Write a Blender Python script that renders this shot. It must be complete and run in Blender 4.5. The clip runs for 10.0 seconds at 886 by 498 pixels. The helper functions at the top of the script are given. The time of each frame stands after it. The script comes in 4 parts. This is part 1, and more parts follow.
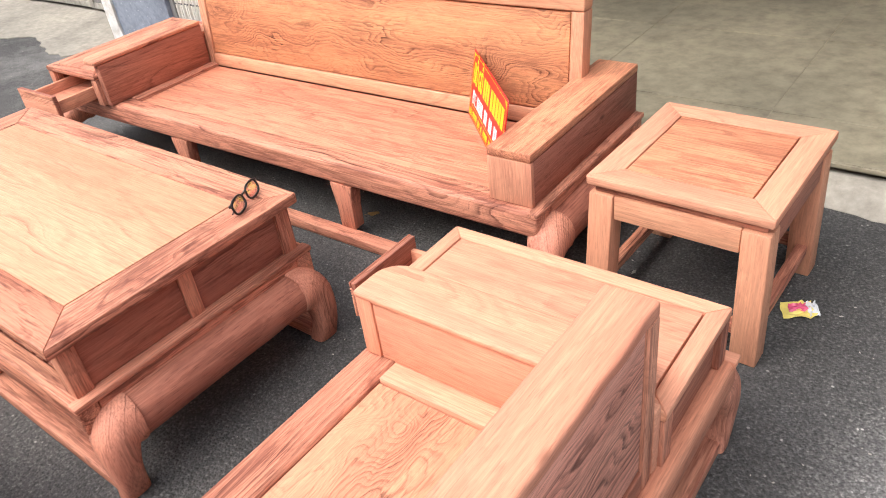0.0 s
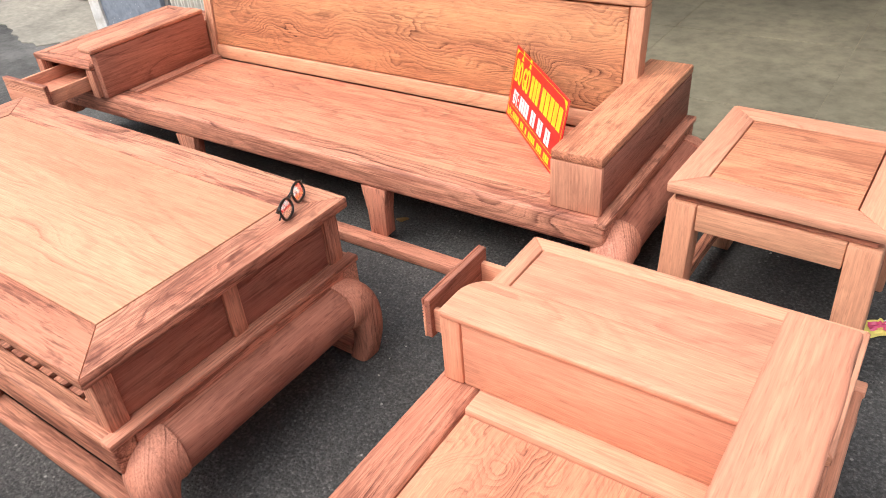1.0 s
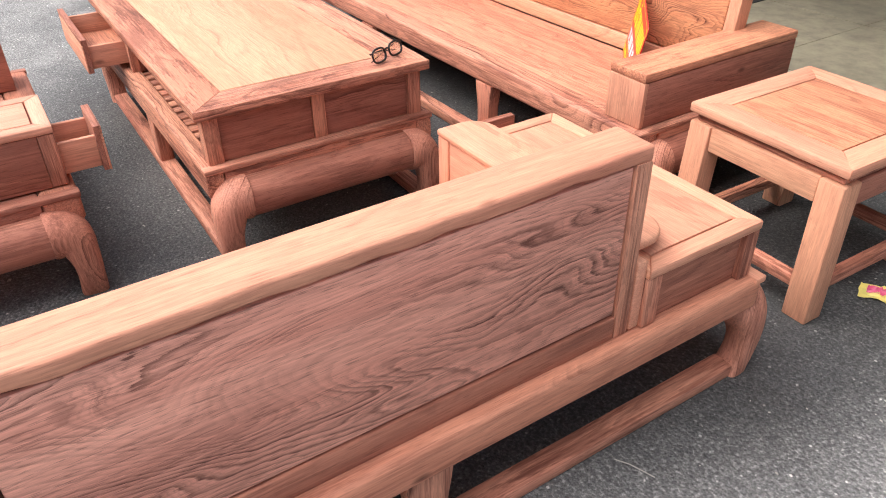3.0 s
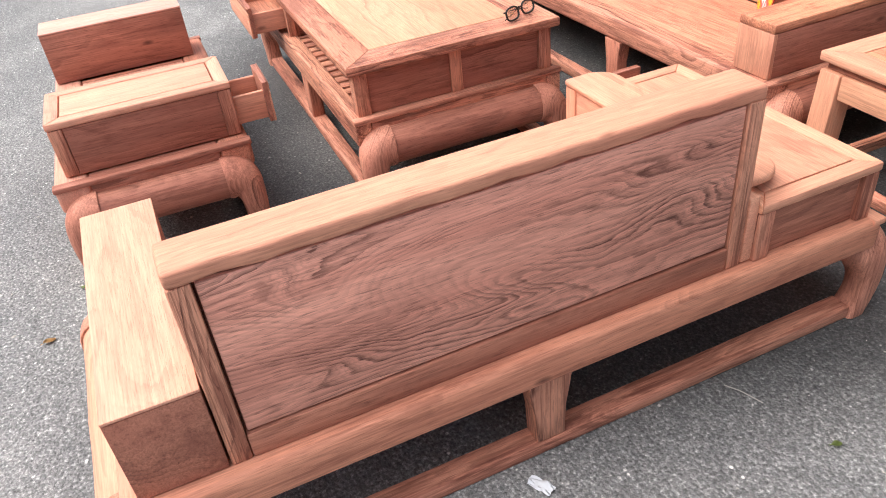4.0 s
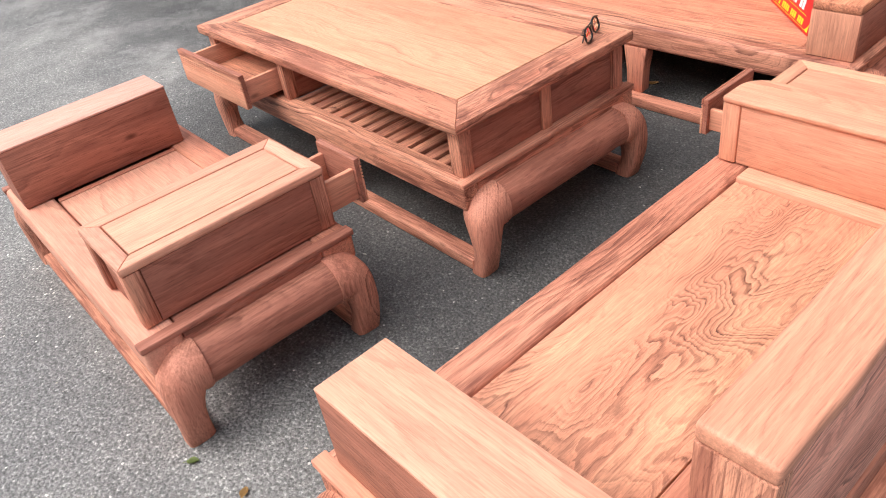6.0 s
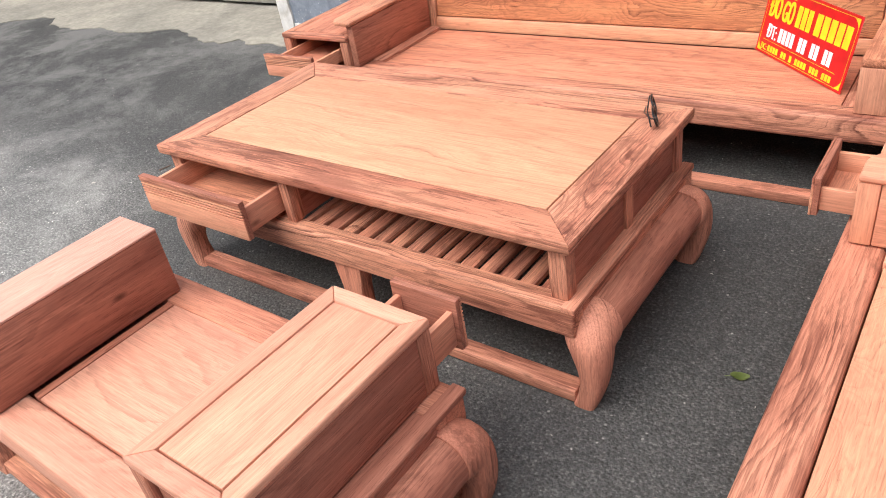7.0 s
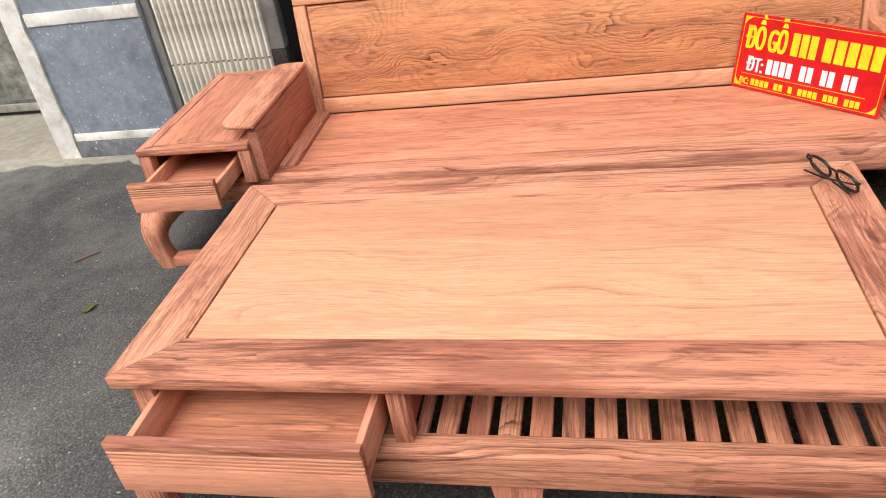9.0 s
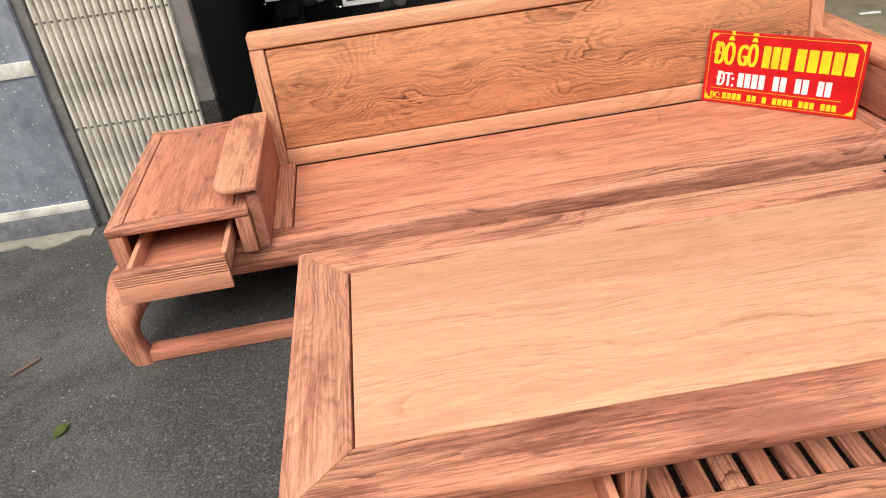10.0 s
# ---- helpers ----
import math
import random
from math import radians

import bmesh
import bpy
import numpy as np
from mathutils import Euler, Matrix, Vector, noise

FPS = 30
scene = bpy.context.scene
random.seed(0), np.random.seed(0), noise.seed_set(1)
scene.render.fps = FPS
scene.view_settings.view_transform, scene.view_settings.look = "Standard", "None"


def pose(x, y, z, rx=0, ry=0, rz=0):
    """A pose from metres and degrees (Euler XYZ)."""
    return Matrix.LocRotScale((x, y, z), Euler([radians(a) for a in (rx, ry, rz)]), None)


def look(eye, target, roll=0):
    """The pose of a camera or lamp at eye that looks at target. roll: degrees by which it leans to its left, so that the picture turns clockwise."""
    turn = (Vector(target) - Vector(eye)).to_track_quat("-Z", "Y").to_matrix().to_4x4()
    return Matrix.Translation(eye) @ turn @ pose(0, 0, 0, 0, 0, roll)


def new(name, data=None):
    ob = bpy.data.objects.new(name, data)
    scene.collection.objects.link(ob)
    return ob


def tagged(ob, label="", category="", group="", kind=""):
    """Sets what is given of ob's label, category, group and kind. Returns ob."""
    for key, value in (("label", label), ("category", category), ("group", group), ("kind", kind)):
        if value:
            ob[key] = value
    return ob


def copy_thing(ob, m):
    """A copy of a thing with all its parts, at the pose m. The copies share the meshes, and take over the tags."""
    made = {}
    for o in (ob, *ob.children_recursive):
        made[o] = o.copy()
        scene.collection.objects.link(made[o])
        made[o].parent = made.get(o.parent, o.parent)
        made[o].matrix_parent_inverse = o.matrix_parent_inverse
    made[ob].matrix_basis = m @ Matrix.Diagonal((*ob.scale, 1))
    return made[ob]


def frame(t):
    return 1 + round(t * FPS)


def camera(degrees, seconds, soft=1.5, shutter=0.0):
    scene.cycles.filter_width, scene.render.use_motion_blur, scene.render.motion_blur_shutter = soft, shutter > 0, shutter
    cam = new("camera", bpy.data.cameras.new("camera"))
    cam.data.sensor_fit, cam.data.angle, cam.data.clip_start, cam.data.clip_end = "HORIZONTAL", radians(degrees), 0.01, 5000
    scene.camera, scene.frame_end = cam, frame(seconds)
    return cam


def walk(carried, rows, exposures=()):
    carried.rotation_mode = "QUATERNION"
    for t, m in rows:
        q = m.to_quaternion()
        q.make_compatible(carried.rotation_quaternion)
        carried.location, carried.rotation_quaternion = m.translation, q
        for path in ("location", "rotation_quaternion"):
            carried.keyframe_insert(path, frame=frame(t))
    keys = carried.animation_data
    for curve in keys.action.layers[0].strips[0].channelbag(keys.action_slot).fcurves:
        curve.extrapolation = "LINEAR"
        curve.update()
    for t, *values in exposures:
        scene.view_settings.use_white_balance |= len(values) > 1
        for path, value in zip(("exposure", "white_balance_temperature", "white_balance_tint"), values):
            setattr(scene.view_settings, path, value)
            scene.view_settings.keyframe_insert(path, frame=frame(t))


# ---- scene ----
cam = camera(61.4, 10.0, 1.0)
PATH = [
    (0, (0.628, 0.554, 1.419), (-0.397, 1.751, 0.358), -7.7),
    (0.5, (0.371, 0.524, 1.394), (-0.633, 1.757, 0.354), -6.5),
    (1, (0.307, 0.529, 1.356), (-0.632, 1.793, 0.292), -4.9),
    (1.5, (0.435, 0.596, 1.337), (-0.486, 1.841, 0.236), -3.7),
    (2, (0.712, 0.687, 1.297), (-0.320, 1.853, 0.208), -2.7),
    (2.5, (0.895, 0.656, 1.272), (-0.290, 1.676, 0.193), -1.4),
    (3, (1.062, 0.496, 1.253), (-0.266, 1.349, 0.195), -0.8),
    (4.3, (1.239, 0.312, 1.304), (-0.287, 0.861, 0.133), -7.2),
    (4.5, (1.183, 0.208, 1.305), (-0.323, 0.789, 0.124), -7.5),
    (5, (1.014, 0.058, 1.292), (-0.422, 0.74, 0.079), -8.7),
    (5.2, (0.89, 0.028, 1.285), (-0.521, 0.76, 0.071), -9.1),
    (6.3, (0.316, -0.177, 1.339), (-0.894, 0.903, 0.169), -9.3),
    (6.5, (0.191, -0.169, 1.33), (-0.962, 0.977, 0.165), -9.3),
    (7, (-0.19, -0.212, 1.346), (-1.273, 1.069, 0.257), -9.9),
    (7.5, (-0.441, -0.169, 1.329), (-1.346, 1.251, 0.25), -9.3),
    (8, (-0.772, 0.003, 1.322), (-1.495, 1.519, 0.237), -9.4),
    (8.5, (-1.151, 0.02, 1.309), (-1.745, 1.596, 0.23), -9.5),
    (9, (-1.39, 0.055, 1.314), (-1.776, 1.698, 0.24), -8.9),
    (9.5, (-1.717, 0.176, 1.331), (-1.901, 1.855, 0.261), -8.7),
    (10, (-2.028, 0.216, 1.328), (-1.917, 1.913, 0.276), -7.5),
]
EXPOSURES = [(0.0, 0.86, 6400, 12), (1.0, 0.68, 6350, 10), (2.5, 0.82, 6300, 12), (4.5, 0.90, 6250, 11), (5.2, 0.83, 6250, 11), (6.5, 0.55, 6300, 10), (7.5, 0.57, 6350, 9), (8.5, 0.48, 6500, 8), (10.0, 0.32, 6750, 8)]
walk(cam, [(t, look(eye, target, roll)) for t, eye, target, roll in PATH], EXPOSURES)

# ---- world and light ----
world = bpy.data.worlds.new("overcast_sky")
scene.world = world
world.use_nodes = True
wn = world.node_tree.nodes
sky = wn.new("ShaderNodeTexSky")
sky.sky_type = "NISHITA"
sky.sun_disc = False
sky.sun_elevation, sky.sun_rotation = radians(52), radians(215)
sky.dust_density, sky.ozone_density = 4.0, 0.6
cloud = wn.new("ShaderNodeHueSaturation")
cloud.inputs["Saturation"].default_value = 0.5
world.node_tree.links.new(sky.outputs[0], cloud.inputs["Color"])
world.node_tree.links.new(cloud.outputs[0], wn["Background"].inputs[0])
wn["Background"].inputs[1].default_value = 0.17
sun = new("sun", bpy.data.lights.new("sun", "SUN"))
sun.data.energy, sun.data.angle, sun.data.color = 1.75, radians(55), (1.0, 0.95, 0.89)
sun.matrix_world = look((-0.2, -4.2, 8.0), (0, 0, 0))


# ---- materials ----
def nodes_of(name, rough=0.6, metal=0.0):
    m = bpy.data.materials.new(name)
    m.use_nodes = True
    nt = m.node_tree
    b = nt.nodes["Principled BSDF"]
    b.inputs["Roughness"].default_value = rough
    b.inputs["Metallic"].default_value = metal
    return m, nt, b


def add(nt, kind, **props):
    n = nt.nodes.new(kind)
    for k, v in props.items():
        if k == "op":
            n.operation = v
        elif k == "blend":
            n.blend_type = v
        elif k == "kind":
            n.feature = v
    return n


def plug(nt, a, b):
    nt.links.new(a, b)


def math_node(nt, op, a, b=0.0, clamp=False):
    n = add(nt, "ShaderNodeMath", op=op)
    n.use_clamp = clamp
    for i, v in enumerate((a, b)):
        if isinstance(v, (int, float)):
            n.inputs[i].default_value = v
        else:
            plug(nt, v, n.inputs[i])
    return n.outputs[0]


def noise_node(nt, vec, scale, detail=3.0, rough=0.55, dist=0.0):
    n = add(nt, "ShaderNodeTexNoise")
    n.inputs["Scale"].default_value = scale
    n.inputs["Detail"].default_value = detail
    n.inputs["Roughness"].default_value = rough
    n.inputs["Distortion"].default_value = dist
    plug(nt, vec, n.inputs["Vector"])
    return n.outputs[0]


def ramp_node(nt, fac, stops):
    n = add(nt, "ShaderNodeValToRGB")
    e = n.color_ramp.elements
    while len(e) < len(stops):
        e.new(0.5)
    for el, (p, c) in zip(e, stops):
        el.position = p
        el.color = (*c, 1) if len(c) == 3 else c
    plug(nt, fac, n.inputs[0])
    return n.outputs[0]


def mix_node(nt, fac, a, b, blend="MIX"):
    n = nt.nodes.new("ShaderNodeMix")
    n.data_type = "RGBA"
    n.blend_type = blend
    for sock, v in ((n.inputs[0], fac), (n.inputs[6], a), (n.inputs[7], b)):
        if isinstance(v, (int, float)):
            sock.default_value = v
        elif isinstance(v, tuple):
            sock.default_value = (*v, 1)
        else:
            plug(nt, v, sock)
    return n.outputs[2]


def mapped(nt, vec, scale, shift=None):
    n = add(nt, "ShaderNodeMapping")
    n.inputs["Scale"].default_value = scale
    plug(nt, vec, n.inputs["Vector"])
    if shift is not None:
        plug(nt, shift, n.inputs["Location"])
    return n.outputs[0]


def bump_node(nt, height, strength, dist, b):
    n = add(nt, "ShaderNodeBump")
    n.inputs["Strength"].default_value = strength
    n.inputs["Distance"].default_value = dist
    plug(nt, height, n.inputs["Height"])
    plug(nt, n.outputs[0], b.inputs["Normal"])


def wood(name, axis, pale, mid, dark, lines=70.0, sway=5.0, figure=0.6, stain=0.4, swirl=0.0, pored=0.3):
    """Sanded raw rosewood with its grain along one axis. lines: growth lines a metre; sway: how many lines they wander; figure: their strength;
    stain: strength of the dark bands; swirl: how wild the figure runs."""
    m, nt, b = nodes_of(name, 0.58)
    b.inputs["Specular IOR Level"].default_value = 0.3
    tc = add(nt, "ShaderNodeTexCoord").outputs["Object"]
    info = add(nt, "ShaderNodeObjectInfo").outputs["Random"]
    comb = add(nt, "ShaderNodeCombineXYZ")
    for i, k in enumerate((31.0, 17.0, 53.0)):
        plug(nt, math_node(nt, "MULTIPLY", info, k), comb.inputs[i])
    shift = comb.outputs[0]

    def stretch(along, across):
        return mapped(nt, tc, tuple(along if c == axis else across for c in "xyz"), shift)

    # growth lines: even layers across the grain, bent by slow and middling noise, so that they open into flames and eyes
    split = add(nt, "ShaderNodeSeparateXYZ")
    plug(nt, tc, split.inputs[0])
    cross = [split.outputs[n] for n, c in enumerate("xyz") if c != axis]
    layer = math_node(nt, "ADD", math_node(nt, "MULTIPLY", cross[0], lines), math_node(nt, "MULTIPLY", cross[1], lines * 0.8))
    slow = noise_node(nt, stretch(1.1 + 1.9 * swirl, 4.6 + 0.6 * swirl), 1.0, 1.0 + 1.5 * swirl, 0.45, 0.3 + 0.9 * swirl)
    middling = noise_node(nt, stretch(5.0 + 1.0 * swirl, 13.0 + 1.0 * swirl), 1.0, 3.0, 0.5, 0.3)
    fine = noise_node(nt, stretch(7.0, 150.0), 1.0, 5.0, 0.68)
    wob = math_node(nt, "ADD", layer, math_node(nt, "MULTIPLY", slow, sway * 2.0))
    wob = math_node(nt, "ADD", wob, math_node(nt, "MULTIPLY", middling, 1.6 + 4.5 * swirl))
    if swirl:
        ripple = noise_node(nt, stretch(12.0, 36.0), 1.0, 3.0, 0.6, 0.5)
        wob = math_node(nt, "ADD", wob, math_node(nt, "MULTIPLY", ripple, 2.6 * swirl))
    wob = math_node(nt, "ADD", wob, math_node(nt, "MULTIPLY", fine, 0.7))
    each = add(nt, "ShaderNodeTexWhiteNoise")
    each.noise_dimensions = "1D"
    plug(nt, math_node(nt, "FLOOR", wob), each.inputs["W"])
    amp = ramp_node(nt, each.outputs[0], [(0.0, (0.08 + 0.4 * swirl,) * 3), (0.5, (0.42 + 0.4 * swirl,) * 3), (1.0, (1, 1, 1))])
    line = ramp_node(nt, math_node(nt, "FRACT", wob), [(0.0, (0.85,) * 3), (0.12, (1, 1, 1)), (0.30, (0.45,) * 3), (0.60, (0.08,) * 3), (0.88, (0, 0, 0)), (1.0, (0.85,) * 3)])
    line = math_node(nt, "MULTIPLY", line, amp)
    hair = ramp_node(nt, math_node(nt, "FRACT", math_node(nt, "MULTIPLY", wob, 3.3)), [(0.0, (1, 1, 1)), (0.14, (0.9,) * 3), (0.28, (0.05,) * 3), (0.86, (0, 0, 0)), (1.0, (1, 1, 1))])
    line = math_node(nt, "ADD", line, math_node(nt, "MULTIPLY", hair, 0.20), True)
    # the lines come and go in long bands
    band = noise_node(nt, stretch(0.9 + 2.0 * swirl, 9.0 - 3.0 * swirl), 1.0, 3.0, 0.55, 0.2)
    gate = ramp_node(nt, band, [(0.40, (0.10 + 0.35 * swirl,) * 3), (0.50, (0.55 + 0.25 * swirl,) * 3), (0.60, (1, 1, 1))])
    fibre = ramp_node(nt, fine, [(0.34, (0.45,) * 3), (0.58, (1, 1, 1))])
    line = math_node(nt, "MULTIPLY", math_node(nt, "MULTIPLY", line, gate), fibre)

    # broad change of colour
    broad = noise_node(nt, stretch(0.9, 9.0), 1.0, 4.0, 0.6, 0.3)
    base = ramp_node(nt, broad, [(0.30, mid), (0.45, tuple((p + q) / 2 for p, q in zip(mid, pale))), (0.58, pale)])
    tint = ramp_node(nt, math_node(nt, "FRACT", math_node(nt, "MULTIPLY", info, 7.31)), [(0.0, (0.93, 0.88, 0.87)), (0.5, (1, 1, 1)), (1.0, (1.03, 1.03, 0.98))])
    base = mix_node(nt, 1.0, base, tint, "MULTIPLY")
    # dark heartwood bands with fibrous, torn edges, and smaller blots
    torn = math_node(nt, "MULTIPLY", math_node(nt, "SUBTRACT", fine, 0.5), 0.42)
    heart = math_node(nt, "ADD", noise_node(nt, stretch(0.8 + 3.0 * swirl, 12.0 - 4.0 * swirl), 1.0, 4.0, 0.6, 0.6 + 0.6 * swirl), torn)
    blot = math_node(nt, "ADD", noise_node(nt, stretch(3.4 + 4.0 * swirl, 17.0), 1.0, 5.0, 0.66, 1.0), torn)
    rust = tuple(0.55 * c + 0.45 * d for c, d in zip(mid, dark))
    umber = tuple(0.15 * c + 0.85 * d for c, d in zip(mid, dark))
    base = mix_node(nt, math_node(nt, "MULTIPLY", ramp_node(nt, heart, [(0.50, (0, 0, 0)), (0.62, (1, 1, 1))]), min(1.0, stain * 1.1)), base, rust)
    st = math_node(nt, "MULTIPLY", ramp_node(nt, blot, [(0.51, (0, 0, 0)), (0.60, (0.8,) * 3), (0.68, (1, 1, 1))]), ramp_node(nt, broad, [(0.40, (1, 1, 1)), (0.56, (0.25,) * 3)]))
    base = mix_node(nt, math_node(nt, "MULTIPLY", st, stain), base, umber)
    base = mix_node(nt, math_node(nt, "MULTIPLY", line, figure), base, dark)
    # long hair-fine streaks and short pores
    streak = ramp_node(nt, noise_node(nt, stretch(2.0, 230.0), 1.0, 3.0, 0.62), [(0.53, (0, 0, 0)), (0.59, (1, 1, 1))])
    base = mix_node(nt, math_node(nt, "MULTIPLY", math_node(nt, "MULTIPLY", streak, gate), min(0.9, 0.06 + 0.70 * stain)), base, tuple(0.2 * c + 0.8 * d for c, d in zip(mid, dark)))
    pore = ramp_node(nt, noise_node(nt, stretch(22.0, 380.0), 1.0, 2.0, 0.6), [(0.57, (0, 0, 0)), (0.67, (1, 1, 1))])
    base = mix_node(nt, math_node(nt, "MULTIPLY", pore, pored), base, dark)
    knots = add(nt, "ShaderNodeTexVoronoi")
    knots.inputs["Scale"].default_value = 1.0
    plug(nt, stretch(2.6, 6.0), knots.inputs["Vector"])
    kn = ramp_node(nt, knots.outputs[0], [(0.0, (1, 1, 1)), (0.03, (0.7,) * 3), (0.065, (0, 0, 0))])
    base = mix_node(nt, math_node(nt, "MULTIPLY", kn, 0.75), base, tuple(c * 0.4 for c in dark))
    grain = ramp_node(nt, noise_node(nt, stretch(9.0, 260.0), 1.0, 3.0, 0.65), [(0.34, (0.87, 0.83, 0.82)), (0.66, (1.10, 1.10, 1.10))])
    base = mix_node(nt, 1.0, base, grain, "MULTIPLY")
    plug(nt, base, b.inputs["Base Color"])
    rr = ramp_node(nt, broad, [(0.3, (0.68,) * 3), (0.7, (0.52,) * 3)])
    plug(nt, rr, b.inputs["Roughness"])
    h = math_node(nt, "SUBTRACT", math_node(nt, "MULTIPLY", fine, 0.6), math_node(nt, "ADD", math_node(nt, "MULTIPLY", pore, 0.5), math_node(nt, "MULTIPLY", line, 0.5)))
    bump_node(nt, h, 0.45, 0.0018, b)
    return m


DEEP = (0.085, 0.021, 0.012)
WOOD = {}
for ax in "xyz":
    WOOD["frame", ax] = wood("rosewood_frame_" + ax, ax, (0.735, 0.353, 0.229), (0.630, 0.251, 0.162), (0.080, 0.018, 0.011), 46.0, 8.0, 1.0, 0.80, 0.10, 0.34)
    WOOD["flame", ax] = wood("rosewood_flame_" + ax, ax, (0.745, 0.361, 0.231), (0.630, 0.252, 0.162), (0.080, 0.018, 0.011), 40.0, 15.0, 0.85, 0.75, 0.42, 0.34)
    WOOD["plain", ax] = wood("rosewood_plain_" + ax, ax, (0.755, 0.382, 0.245), (0.680, 0.292, 0.190), (0.240, 0.064, 0.037), 26.0, 8.0, 0.45, 0.10, 0.08, 0.22)
    # lighter wood, with sky glare on the armchair painted in
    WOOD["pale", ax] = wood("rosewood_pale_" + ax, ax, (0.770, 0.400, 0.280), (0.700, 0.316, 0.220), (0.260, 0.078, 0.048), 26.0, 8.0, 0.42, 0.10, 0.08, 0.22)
    WOOD["panel", ax] = wood("rosewood_panel_" + ax, ax, (0.720, 0.323, 0.205), (0.580, 0.224, 0.142), (0.120, 0.028, 0.016), 30.0, 9.0, 0.60, 0.48, 0.10, 0.26)
    # darker wood; on the armrest boxes it paints in shade
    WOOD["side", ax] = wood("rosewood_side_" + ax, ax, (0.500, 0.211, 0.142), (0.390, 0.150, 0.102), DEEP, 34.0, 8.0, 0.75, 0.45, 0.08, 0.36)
    WOOD["burl", ax] = wood("rosewood_burl_" + ax, ax, (0.780, 0.366, 0.208), (0.710, 0.288, 0.165), (0.140, 0.034, 0.019), 9.0, 4.0, 0.28, 0.62, 0.9, 0.30)
    WOOD["ochre", ax] = wood("rosewood_ochre_" + ax, ax, (0.750, 0.402, 0.248), (0.685, 0.322, 0.194), (0.230, 0.070, 0.036), 30.0, 9.0, 0.52, 0.14, 0.10, 0.24)
WOOD["figured", "x"] = wood("rosewood_figured_x", "x", (0.750, 0.351, 0.183), (0.630, 0.252, 0.133), DEEP, 52.0, 13.0, 1.0, 0.30, 0.50, 0.30)
WOOD["figured", "y"] = wood("rosewood_figured_y", "y", (0.780, 0.386, 0.241), (0.680, 0.284, 0.180), (0.070, 0.016, 0.009), 46.0, 20.0, 1.0, 0.14, 0.55, 0.26)
WOOD["rough", "y"] = wood("rosewood_rough_y", "y", (0.890, 0.440, 0.325), (0.750, 0.330, 0.240), (0.060, 0.015, 0.009), 88.0, 14.0, 0.95, 0.20, 0.32, 0.42)
# paler still: grazing sky sheen on the armchair's armrest put into the colour
WOOD["sky_sheen", "y"] = wood("rosewood_sky_sheen_y", "y", (0.830, 0.497, 0.392), (0.770, 0.414, 0.319), (0.280, 0.090, 0.058), 26.0, 8.0, 0.40, 0.08, 0.08, 0.22)
WOOD["knee", "z"] = wood("rosewood_knee_z", "z", (0.700, 0.323, 0.217), (0.520, 0.206, 0.138), DEEP, 105.0, 4.0, 1.0, 0.40, 0.05, 0.34)


